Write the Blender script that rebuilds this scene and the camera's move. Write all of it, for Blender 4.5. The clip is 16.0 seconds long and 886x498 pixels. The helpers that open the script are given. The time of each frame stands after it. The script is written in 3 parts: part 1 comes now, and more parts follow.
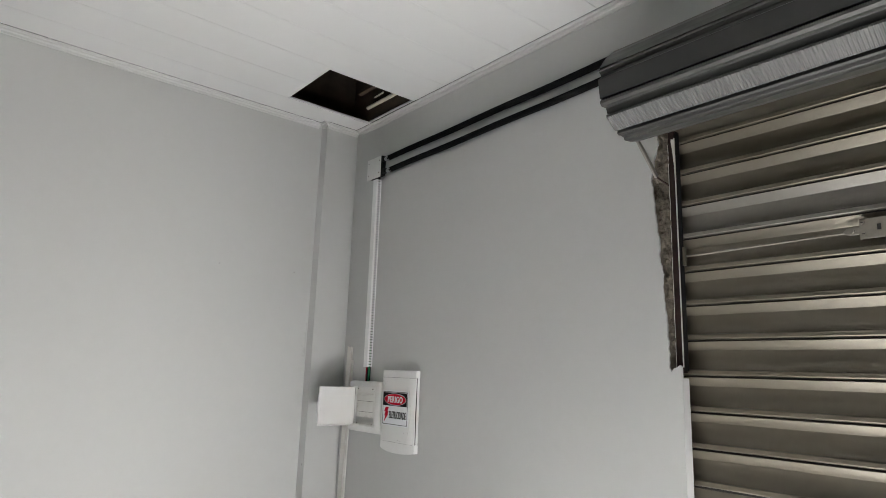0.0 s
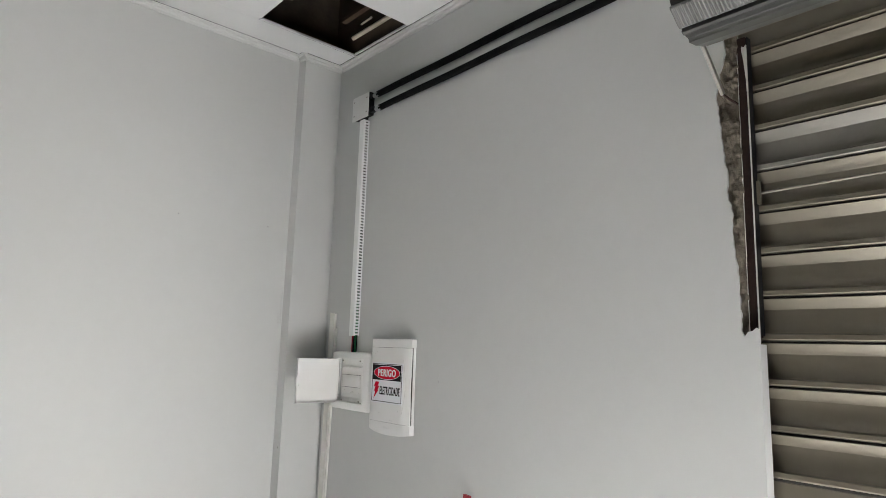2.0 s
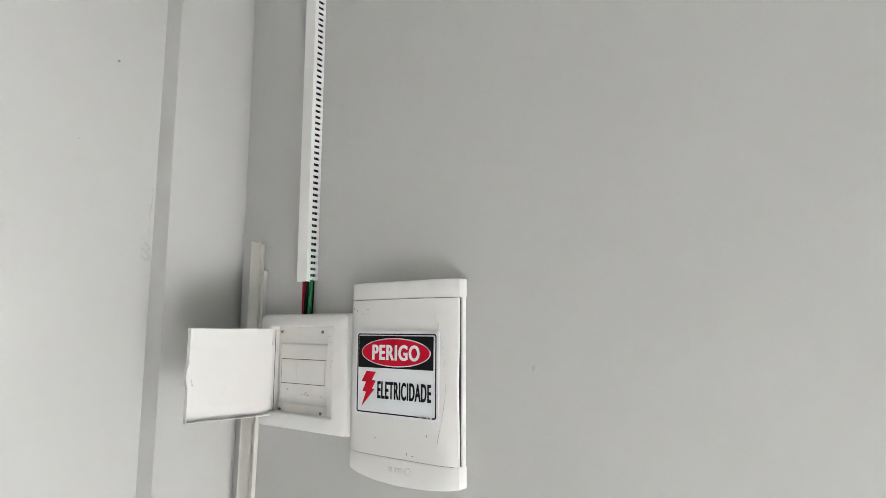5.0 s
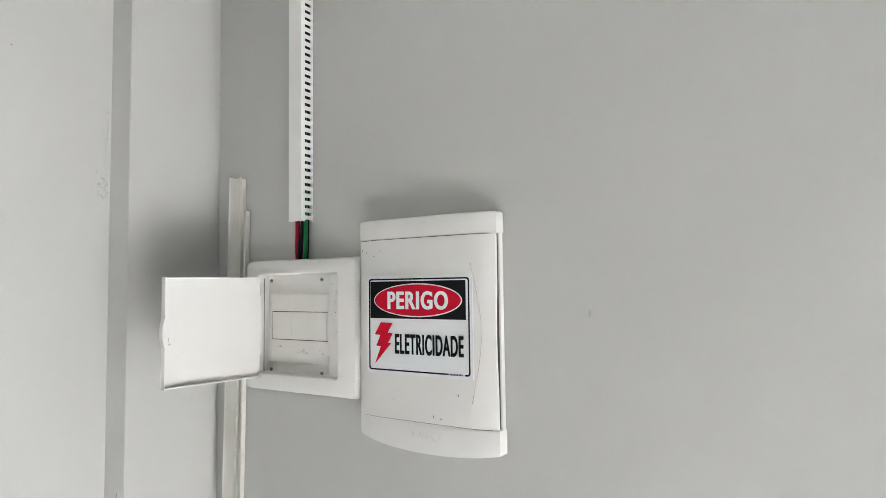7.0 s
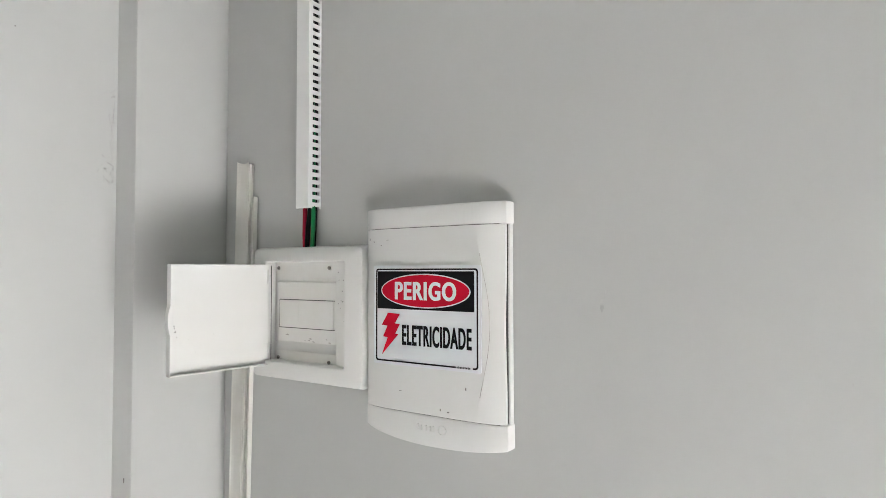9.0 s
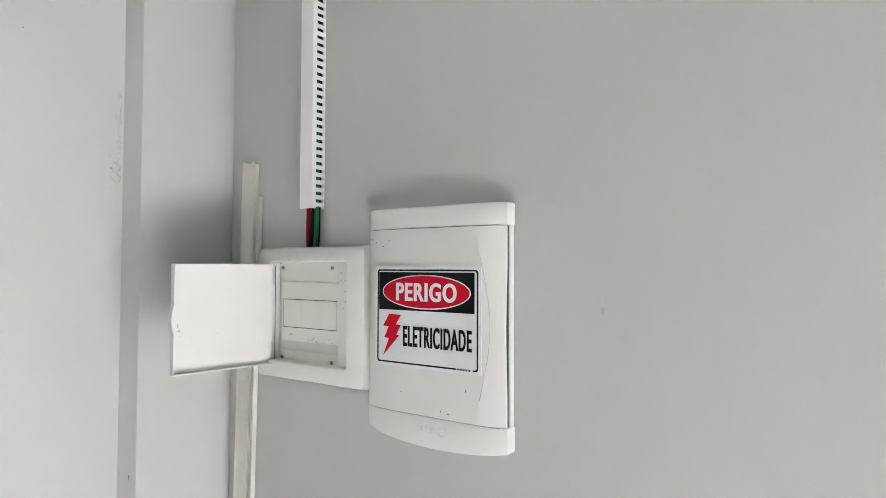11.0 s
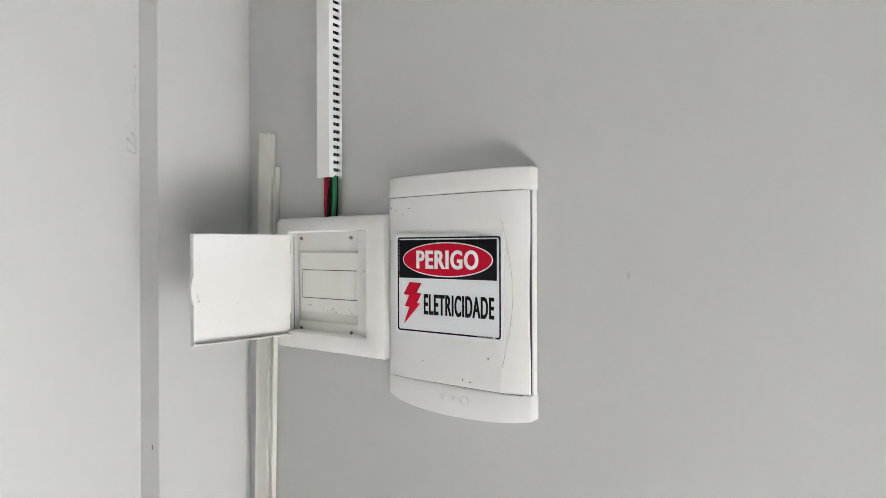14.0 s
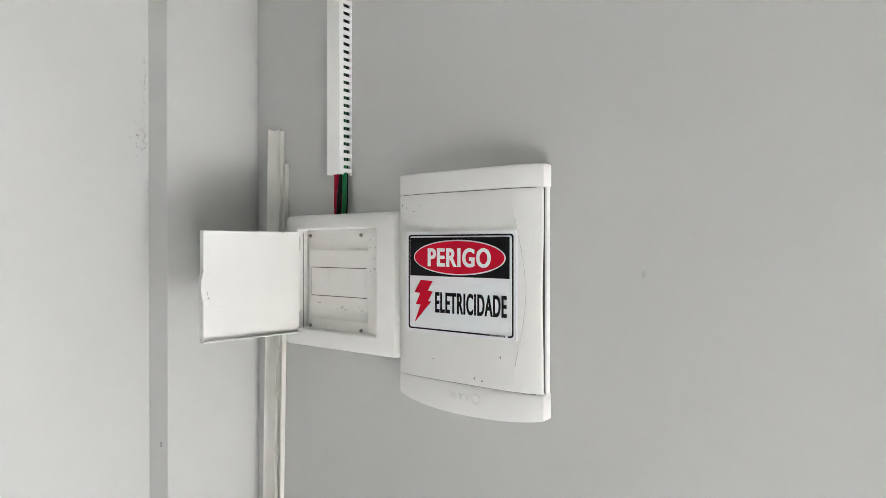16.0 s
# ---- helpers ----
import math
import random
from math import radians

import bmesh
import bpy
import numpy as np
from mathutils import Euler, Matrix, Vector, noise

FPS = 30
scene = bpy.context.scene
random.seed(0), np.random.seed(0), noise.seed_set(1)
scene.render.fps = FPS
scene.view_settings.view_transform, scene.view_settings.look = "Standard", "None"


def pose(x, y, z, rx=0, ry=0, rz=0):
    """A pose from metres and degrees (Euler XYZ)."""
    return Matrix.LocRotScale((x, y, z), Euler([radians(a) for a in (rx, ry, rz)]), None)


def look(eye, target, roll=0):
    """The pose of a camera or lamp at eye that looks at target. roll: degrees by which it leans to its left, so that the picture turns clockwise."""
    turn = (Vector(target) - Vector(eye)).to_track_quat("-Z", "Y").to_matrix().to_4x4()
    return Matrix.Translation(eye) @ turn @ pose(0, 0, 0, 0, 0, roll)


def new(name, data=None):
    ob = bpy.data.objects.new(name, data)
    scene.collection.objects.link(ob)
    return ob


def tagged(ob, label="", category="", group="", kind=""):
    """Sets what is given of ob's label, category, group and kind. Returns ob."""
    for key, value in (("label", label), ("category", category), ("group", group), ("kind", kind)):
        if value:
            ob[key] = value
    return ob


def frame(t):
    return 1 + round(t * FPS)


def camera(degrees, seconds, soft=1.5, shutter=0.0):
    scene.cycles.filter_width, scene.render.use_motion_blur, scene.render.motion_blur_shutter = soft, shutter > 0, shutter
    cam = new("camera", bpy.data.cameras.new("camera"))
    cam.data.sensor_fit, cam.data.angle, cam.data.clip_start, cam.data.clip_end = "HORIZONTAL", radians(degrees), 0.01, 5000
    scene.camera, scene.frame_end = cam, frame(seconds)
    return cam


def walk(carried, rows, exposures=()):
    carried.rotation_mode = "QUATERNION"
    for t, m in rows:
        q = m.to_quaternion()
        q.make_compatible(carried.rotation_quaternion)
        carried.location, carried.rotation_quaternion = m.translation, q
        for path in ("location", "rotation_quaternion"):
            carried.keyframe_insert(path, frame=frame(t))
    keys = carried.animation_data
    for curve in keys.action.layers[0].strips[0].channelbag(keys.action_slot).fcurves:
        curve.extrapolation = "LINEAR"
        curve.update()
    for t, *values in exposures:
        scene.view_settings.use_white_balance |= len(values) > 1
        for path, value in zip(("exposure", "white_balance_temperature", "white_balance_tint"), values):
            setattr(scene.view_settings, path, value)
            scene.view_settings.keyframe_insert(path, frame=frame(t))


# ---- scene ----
cam = camera(71.0, 16.0, soft=0.8)
PATH = [
    (0, (-1.624, -2.687, 1.767), (-0.37, -1.178, 2.155), 1.8),
    (0.5, (-1.601, -2.718, 1.767), (-0.408, -1.154, 2.127), 2.0),
    (1, (-1.568, -2.733, 1.771), (-0.437, -1.133, 2.17), 1.2),
    (1.5, (-1.511, -2.604, 1.739), (-0.339, -1.016, 2.065), 1.7),
    (2, (-1.423, -2.331, 1.744), (-0.108, -0.857, 2.056), 1.7),
    (2.5, (-1.273, -2.137, 1.73), (0.027, -0.643, 2.012), 1.0),
    (3, (-1.156, -1.93, 1.729), (0.101, -0.395, 1.981), 1.2),
    (3.5, (-1.069, -1.681, 1.722), (0.302, -0.26, 2.042), -0.4),
    (4, (-1.022, -1.492, 1.722), (0.459, -0.176, 2.0), 0.1),
    (4.5, (-0.872, -1.354, 1.71), (0.518, 0.045, 2.045), -0.5),
    (5, (-0.84, -1.194, 1.684), (0.745, -0.002, 1.943), 0.3),
    (7.5, (-0.754, -1.004, 1.662), (0.927, 0.076, 1.752), -0.3),
    (8, (-0.745, -1.01, 1.659), (0.921, 0.096, 1.694), -0.2),
    (8.5, (-0.74, -1.003, 1.66), (0.924, 0.106, 1.703), -0.1),
    (9, (-0.749, -1.0, 1.676), (0.909, 0.115, 1.742), -0.1),
    (11.3, (-0.733, -1.015, 1.68), (0.895, 0.146, 1.734), 0.3),
    (11.5, (-0.734, -1.006, 1.674), (0.9, 0.147, 1.71), 0.5),
    (12, (-0.724, -0.995, 1.664), (0.902, 0.169, 1.655), 0.3),
    (12.5, (-0.728, -0.991, 1.663), (0.908, 0.16, 1.632), 0.4),
    (13, (-0.732, -0.993, 1.663), (0.896, 0.168, 1.647), 0.3),
    (13.5, (-0.733, -0.998, 1.664), (0.888, 0.174, 1.653), -0.0),
    (14, (-0.729, -0.997, 1.663), (0.878, 0.194, 1.657), -0.2),
    (14.5, (-0.733, -0.991, 1.662), (0.874, 0.2, 1.659), -0.0),
    (15, (-0.731, -0.994, 1.663), (0.862, 0.215, 1.666), -0.0),
    (15.5, (-0.734, -0.994, 1.663), (0.852, 0.225, 1.66), 0.3),
    (16, (-0.732, -0.983, 1.662), (0.87, 0.214, 1.651), 0.0),
]
walk(cam, [(t, look(eye, target, roll)) for t, eye, target, roll in PATH],
     [(0, 4.87), (1, 4.88), (2, 5.05), (2.5, 5.29), (3, 5.37), (3.5, 5.40), (5, 5.48), (16, 5.49)])

# ---- light ----
world = bpy.data.worlds.new("sky")
scene.world = world
world.use_nodes = True
wn = world.node_tree
sky = wn.nodes.new("ShaderNodeTexSky")
sky.sky_type, sky.sun_disc = "NISHITA", False
sky.sun_elevation, sky.sun_rotation = radians(36), radians(103)
wn.nodes["Background"].inputs["Strength"].default_value = 0.07
wn.links.new(sky.outputs[0], wn.nodes["Background"].inputs["Color"])

sun_data = bpy.data.lights.new("sun", "SUN")
sun_data.energy, sun_data.angle, sun_data.color = 4.6, radians(0.5), (1.0, 0.985, 0.975)
sun = new("sun", sun_data)
sun.matrix_world = look((5.5, -3.6, 4.1), (0, -2.3, 0))


def opening_lamp(name, eye, target, width, height, energy):
    """Daylight that enters through an opening."""
    data = bpy.data.lights.new(name, "AREA")
    data.shape, data.size, data.size_y, data.energy, data.color = "RECTANGLE", width, height, energy, (1.0, 0.99, 0.975)
    ob = new(name, data)
    ob.matrix_world = look(eye, target)
    return ob


opening_lamp("daylight_door", (-0.03, -2.35, 0.60), (-0.16, -1.15, 1.20), 0.6, 1.1, 0.55)


# ---- materials ----
def material(name, base, rough=0.6, metal=0.0, stain=0.06, stain_size=1.5, grain=0.0, grain_size=400.0, bump=0.0, bump_size=300.0, tint=None, spec=0.5, wear=0.0):
    """A surface with broad stains, fine grain and relief, in object space."""
    m = bpy.data.materials.new(name)
    m.use_nodes = True
    nt = m.node_tree
    b = nt.nodes["Principled BSDF"]
    b.inputs["Roughness"].default_value, b.inputs["Metallic"].default_value = rough, metal
    b.inputs["Specular IOR Level"].default_value = spec
    geo = nt.nodes.new("ShaderNodeNewGeometry")

    def noise_node(size, detail=4.0, rough_n=0.55):
        n = nt.nodes.new("ShaderNodeTexNoise")
        n.inputs["Scale"].default_value, n.inputs["Detail"].default_value, n.inputs["Roughness"].default_value = size, detail, rough_n
        nt.links.new(geo.outputs["Position"], n.inputs["Vector"])
        return n

    def ramp(socket, lo, hi, c0, c1):
        r = nt.nodes.new("ShaderNodeValToRGB")
        r.color_ramp.elements[0].position, r.color_ramp.elements[1].position = lo, hi
        r.color_ramp.elements[0].color, r.color_ramp.elements[1].color = (*c0, 1), (*c1, 1)
        nt.links.new(socket, r.inputs[0])
        return r.outputs[0]

    dark = [c * (1 - stain) for c in base]
    light = [min(1, c * (1 + stain)) for c in base]
    if tint:
        dark = [d * t for d, t in zip(dark, tint)]
    colour = ramp(noise_node(stain_size).outputs["Fac"], 0.3, 0.7, dark, light)
    if grain:
        g = ramp(noise_node(grain_size, 2.0).outputs["Fac"], 0.3, 0.7, [1 - grain] * 3, [1] * 3)
        mix = nt.nodes.new("ShaderNodeMix")
        mix.data_type, mix.blend_type = "RGBA", "MULTIPLY"
        mix.inputs["Factor"].default_value = 1.0
        nt.links.new(colour, mix.inputs["A"])
        nt.links.new(g, mix.inputs["B"])
        colour = mix.outputs["Result"]
    if wear:
        w = ramp(noise_node(stain_size * 9, 8.0, 0.7).outputs["Fac"], 0.68, 0.74, [1] * 3, [1 - wear, 1 - wear, 1 - wear * 1.15])
        mix = nt.nodes.new("ShaderNodeMix")
        mix.data_type, mix.blend_type = "RGBA", "MULTIPLY"
        mix.inputs["Factor"].default_value = 1.0
        nt.links.new(colour, mix.inputs["A"])
        nt.links.new(w, mix.inputs["B"])
        colour = mix.outputs["Result"]
    nt.links.new(colour, b.inputs["Base Color"])
    rr = nt.nodes.new("ShaderNodeMapRange")
    rr.inputs["To Min"].default_value, rr.inputs["To Max"].default_value = max(0.02, rough - 0.08), min(1, rough + 0.08)
    nt.links.new(noise_node(stain_size * 6).outputs["Fac"], rr.inputs["Value"])
    nt.links.new(rr.outputs[0], b.inputs["Roughness"])
    if bump:
        bn = nt.nodes.new("ShaderNodeBump")
        bn.inputs["Strength"].default_value, bn.inputs["Distance"].default_value = bump, 0.002
        nt.links.new(noise_node(bump_size, 3.0).outputs["Fac"], bn.inputs["Height"])
        nt.links.new(bn.outputs[0], b.inputs["Normal"])
    return m


M_WALL = material("grey_wall_paint", (0.499, 0.504, 0.494), 0.7, stain=0.022, stain_size=0.9, grain=0.015, grain_size=25, bump=0.06, bump_size=180, spec=0.3)
# brown set very dark, so the colour holds the ceiling void's shade
M_WALL_B = material("raw_wall_in_shade", (0.064, 0.046, 0.031), 0.9, stain=0.5, stain_size=5, bump=0.6, bump_size=60)
M_CEIL = material("white_pvc_ceiling", (0.54, 0.54, 0.535), 0.4, stain=0.02, stain_size=1.2, bump=0.03, bump_size=40)
M_CORNICE = material("white_pvc_trim", (0.53, 0.53, 0.52), 0.42, stain=0.03, stain_size=3)
M_FLOOR = material("grey_floor_tile", (0.42, 0.418, 0.41), 0.35, stain=0.06, stain_size=1.0, grain=0.05, grain_size=90)
M_GROUT = material("grout", (0.3, 0.29, 0.27), 0.9)
M_PLASTIC = material("white_plastic", (0.665, 0.663, 0.653), 0.38, stain=0.02, stain_size=8, tint=(1, 0.99, 0.97), wear=0.10)
M_PLASTIC_IN = material("white_plastic_inside", (0.70, 0.696, 0.68), 0.45, stain=0.04, stain_size=14, tint=(1, 0.98, 0.94), wear=0.16)
M_DUCT = material("off_white_duct_plastic", (0.64, 0.635, 0.605), 0.45, stain=0.05, stain_size=12, tint=(1, 0.98, 0.93), wear=0.10)
M_TRUNK = material("white_slotted_duct_plastic", (0.76, 0.76, 0.75), 0.4, stain=0.02, stain_size=9)
M_GAP = material("dark_joint", (0.03, 0.028, 0.025), 0.9)
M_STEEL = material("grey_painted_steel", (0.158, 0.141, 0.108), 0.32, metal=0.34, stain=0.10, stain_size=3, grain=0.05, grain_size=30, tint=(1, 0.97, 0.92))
# lighter base colour stands for the highlight on one slat
M_STEEL_B = material("highlight_steel", (0.195, 0.182, 0.158), 0.33, metal=0.25, stain=0.10, stain_size=3, grain=0.05, grain_size=30)
# two tones of roll steel; shade on the roll is put into them
M_ROLL = material("dark_shaded_roll_steel", (0.036, 0.036, 0.034), 0.5, metal=0.2, stain=0.10, stain_size=5, grain=0.06, grain_size=40)
M_ROLL_B = material("mid_shaded_roll_steel", (0.062, 0.062, 0.057), 0.42, metal=0.1, stain=0.10, stain_size=5, grain=0.06, grain_size=40)
M_RIB = material("ribbed_galvanised_steel", (0.105, 0.105, 0.10), 0.45, metal=0.1, stain=0.06, stain_size=5)
M_RUST = material("brown_primed_steel", (0.027, 0.014, 0.0115), 0.7, spec=0.2, stain=0.35, stain_size=14, grain=0.2, grain_size=120, bump=0.2, bump_size=120)
M_ZINC = material("zinc_steel", (0.30, 0.285, 0.26), 0.4, metal=0.7, stain=0.1, stain_size=20)
M_LOCK = material("dull_lock_steel", (0.25, 0.23, 0.195), 0.5, metal=0.2, stain=0.15, stain_size=30, wear=0.2)
M_CONC = material("broken_mortar", (0.170, 0.147, 0.115), 0.95, spec=0.15, stain=0.30, stain_size=45, grain=0.25, grain_size=260, bump=0.8, bump_size=220)
M_ADAPT = material("grey_plastic_adapter", (0.28, 0.28, 0.275), 0.5, stain=0.06, stain_size=20)
M_BLACK = material("black_rubber", (0.005, 0.005, 0.0052), 0.65, stain=0.2, stain_size=10, spec=0.07)
M_BLACK_PL = material("black_plastic", (0.008, 0.008, 0.008), 0.6, stain=0.2, stain_size=20, spec=0.2)
M_RED_W = material("red_wire_sheath", (0.30, 0.006, 0.022), 0.45, spec=0.15)
M_BLK_W = material("black_wire_sheath", (0.008, 0.008, 0.008), 0.5, spec=0.12)
M_GRN_W = material("green_wire_sheath", (0.014, 0.15, 0.055), 0.45, spec=0.15)
M_SIGN = material("white_sign_print", (0.70, 0.712, 0.735), 0.5, stain=0.02, stain_size=10, spec=0.3)
M_INK = material("black_sign_ink", (0.009, 0.009, 0.010), 0.6, spec=0.08)
M_RED = material("red_sign_ink", (0.54, 0.006, 0.026), 0.6, stain=0.04, stain_size=12, spec=0.08)
M_REDP = material("red_painted_metal", (0.27, 0.008, 0.018), 0.4, stain=0.12, stain_size=10)
M_WOOD = material("dusty_timber", (0.085, 0.055, 0.035), 0.8, stain=0.3, stain_size=9)
M_PIPE = material("old_pvc_pipe", (0.52, 0.47, 0.38), 0.5, stain=0.2, stain_size=14)
M_MARK = material("scuff_mark", (0.22, 0.215, 0.205), 0.8, stain=0.3, stain_size=60)
M_MARK_L = material("pale_scuff_mark", (0.475, 0.477, 0.467), 0.75, stain=0.2, stain_size=60)
M_CREASE = material("dirty_crease", (0.46, 0.44, 0.41), 0.8, stain=0.35, stain_size=40)
M_GROUND = material("outdoor_concrete", (0.36, 0.34, 0.31), 0.9, stain=0.15, stain_size=0.7, bump=0.4, bump_size=30)


# ---- mesh helpers ----
def bm_box(lo, hi, bevel=0.0, seg=2, bm=None):
    """A box from corner to corner, with rounded edges, added to bm."""
    own = bmesh.new()
    bmesh.ops.create_cube(own, size=1.0)
    for v in own.verts:
        v.co = [l + (c + 0.5) * (h - l) for l, c, h in zip(lo, v.co, hi)]
    if bevel:
        bmesh.ops.bevel(own, geom=list(own.edges), offset=bevel, segments=seg, profile=0.6, affect="EDGES")
    return merge(bm, own) if bm is not None else own


def merge(bm, other):
    me = bpy.data.meshes.new("tmp")
    other.to_mesh(me)
    other.free()
    bm.from_mesh(me)
    bpy.data.meshes.remove(me)
    return bm


def bm_prism(outline, lo, hi, axis="x", bevel=0.0, bm=None):
    """A flat outline drawn out along an axis. Outline: (y, z) for x, (x, z) for y, (x, y) for z."""
    own = bmesh.new()
    put = {"x": lambda a, b, c: (c, a, b), "y": lambda a, b, c: (a, c, b), "z": lambda a, b, c: (a, b, c)}[axis]
    low = [own.verts.new(put(a, b, lo)) for a, b in outline]
    high = [own.verts.new(put(a, b, hi)) for a, b in outline]
    own.faces.new(low), own.faces.new(high)
    n = len(outline)
    for i in range(n):
        own.faces.new((low[i], low[(i + 1) % n], high[(i + 1) % n], high[i]))
    bmesh.ops.recalc_face_normals(own, faces=own.faces)
    if bevel:
        rim = [e for e in own.edges if all(len(f.verts) == 4 or len(f.verts) == n for f in e.link_faces) and (e.verts[0] in low) == (e.verts[1] in low)]
        bmesh.ops.bevel(own, geom=rim, offset=bevel, segments=3, profile=0.5, affect="EDGES")
    return merge(bm, own) if bm is not None else own


def bm_sheet(profile, lo, hi, axis="y", thick=0.0012):
    """A bent sheet: an open profile (x, z) drawn out along y, with a thickness."""
    own = bmesh.new()
    a = [own.verts.new((x, lo, z)) for x, z in profile]
    b = [own.verts.new((x, hi, z)) for x, z in profile]
    for i in range(len(profile) - 1):
        own.faces.new((a[i], a[i + 1], b[i + 1], b[i]))
    return thicken(own, (thick, 0, 0))


def thicken(bm, shift):
    """Closes an open sheet into a slab by a shifted copy of it."""
    rim = [e for e in bm.edges if len(e.link_faces) == 1]
    made = bmesh.ops.duplicate(bm, geom=list(bm.verts) + list(bm.edges) + list(bm.faces))
    twin = made["vert_map"]
    for v in [g for g in made["geom"] if isinstance(g, bmesh.types.BMVert)]:
        v.co += Vector(shift)
    for e in rim:
        a, b = e.verts
        bm.faces.new((a, b, twin[b], twin[a]))
    bmesh.ops.recalc_face_normals(bm, faces=bm.faces)
    return bm


def bm_tube(points, radius, sides=14, bm=None, ripple=0.0):
    """A round tube along points; ripple makes rings on it."""
    own = bmesh.new()
    rings = []
    pts = [Vector(p) for p in points]
    for i, p in enumerate(pts):
        d = (pts[min(i + 1, len(pts) - 1)] - pts[max(i - 1, 0)]).normalized()
        up = Vector((0, 0, 1)) if abs(d.z) < 0.9 else Vector((0, 1, 0))
        s = d.cross(up).normalized()
        u = s.cross(d)
        r = radius * (1 - ripple * (i % 2))
        rings.append([own.verts.new(p + r * (math.cos(k * math.tau / sides) * s + math.sin(k * math.tau / sides) * u)) for k in range(sides)])
    for r0, r1 in zip(rings, rings[1:]):
        for k in range(sides):
            own.faces.new((r0[k], r0[(k + 1) % sides], r1[(k + 1) % sides], r1[k]))
    own.faces.new(rings[0]), own.faces.new(rings[-1])
    bmesh.ops.recalc_face_normals(own, faces=own.faces)
    return merge(bm, own) if bm is not None else own


def part(name, bm, mat, parent=None, label="", smooth=False):
    """One mesh object from a bmesh, under a thing or a part."""
    me = bpy.data.meshes.new(name)
    bm.to_mesh(me)
    bm.free()
    me.materials.append(mat)
    if smooth:
        me.polygons.foreach_set("use_smooth", [True] * len(me.polygons))
        me.set_sharp_from_angle(angle=radians(38))
    ob = new(name, me)
    if parent:
        ob.parent = parent
        ob.matrix_parent_inverse = parent.matrix_world.inverted()
    if label:
        tagged(ob, label)
    return ob


def thing(name, place, label, category, group="", kind=""):
    ob = new(name)
    ob.location = place
    bpy.context.view_layer.update()
    ob.empty_display_size = 0.05
    return tagged(ob, label, category, group, kind)


# ---- room ----
ROOM_W, ROOM_S, CEIL = -7.8, -9.0, 2.992
LEFT, PIL = 0.036, -0.1805          # the far wall's face and the pier's edge
JAMB = -1.778                     # where the door opening begins
SHUT_END = -2.80
LINTEL = 2.56

wall_north = part("wall_north", bm_box((ROOM_W - 0.15, LEFT, 0), (0.15, LEFT + 0.15, 3.6)), M_WALL)
tagged(wall_north, "smooth light grey painted plaster wall", "wall", kind="structure")
bm = bm_prism([(PIL + 0.0006, 0.0), (0.02, 0.0), (0.02, LEFT + 0.02), (PIL - 0.019, LEFT + 0.02), (PIL - 0.0004, 0.0012)], 0, CEIL + 0.02, "z")
pier = part("wall_pier", bm, M_WALL)
tagged(pier, "shallow grey painted pier in the corner", "pier", kind="structure")


def jagged(z):
    """The broken plaster edge beside the shutter guide."""
    t = (z - 1.80) / 0.66
    base = -1.740 + 0.045 * max(0.0, t) ** 1.5 - 0.035 * max(0.0, (t - 0.86) / 0.14)
    return base + 0.006 * noise.noise((z * 22, 3.1, 0)) + 0.004 * noise.noise((z * 75, 7.7, 0))


edge = [(jagged(1.80 + 0.012 * i), 1.80 + 0.012 * i) for i in range(56)]
bm = bm_prism([(-0.0, 0), (JAMB, 0), (JAMB, 1.800), (JAMB + 0.006, 1.806), (JAMB + 0.014, 1.799), (JAMB + 0.024, 1.797), (JAMB + 0.032, 1.786), *edge, (-1.72, LINTEL), (-0.0, LINTEL)], 0.0, 0.006)
bm_box((0.006, JAMB + 0.110, 0), (0.15, 0.0, LINTEL), bm=bm)
bm_box((0.0205, 0.0, 0), (0.15, LEFT, 3.6), bm=bm)
bm_box((0.0, 0.0, CEIL + 0.021), (0.0205, LEFT, 3.6), bm=bm)
bm_box((0.006, JAMB, 0), (0.036, JAMB + 0.110, 1.77), bm=bm)
bm_box((0.036, JAMB + 0.034, 0), (0.15, JAMB + 0.110, 1.77), bm=bm)
bm_box((0.034, JAMB + 0.046, 1.77), (0.15, JAMB + 0.110, LINTEL), bm=bm)
bm_box((0.0, SHUT_END, LINTEL), (0.15, 0.0, 3.6), bm=bm)
bm_box((0.0, ROOM_S, 0), (0.15, SHUT_END, 3.6), bm=bm)
wall_east = tagged(part("wall_east", bm, M_WALL), "smooth grey painted wall with a broken plaster edge", "wall", kind="structure")

bm = bm_box((ROOM_W - 0.15, ROOM_S, 0), (ROOM_W, LEFT, 3.6))
tagged(part("wall_west", bm, M_WALL), "plain light grey painted wall", "wall", kind="structure")
bm = bm_box((ROOM_W - 0.15, ROOM_S - 0.15, 0), (0.15, ROOM_S, 3.6))
tagged(part("wall_south", bm, M_WALL), "plain light grey painted wall", "wall", kind="structure")
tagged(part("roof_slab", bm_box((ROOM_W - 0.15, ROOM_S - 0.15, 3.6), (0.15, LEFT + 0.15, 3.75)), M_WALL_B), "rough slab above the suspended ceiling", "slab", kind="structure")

# unpainted masonry seen through the open hatch above the ceiling, shade put into colour
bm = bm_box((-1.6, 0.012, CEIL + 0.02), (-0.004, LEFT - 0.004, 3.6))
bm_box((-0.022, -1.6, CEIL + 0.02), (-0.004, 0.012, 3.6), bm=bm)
tagged(part("wall_above_ceiling", bm, M_WALL_B), "dusty brown unplastered masonry above the ceiling, darkened for shade", "wall", kind="structure")


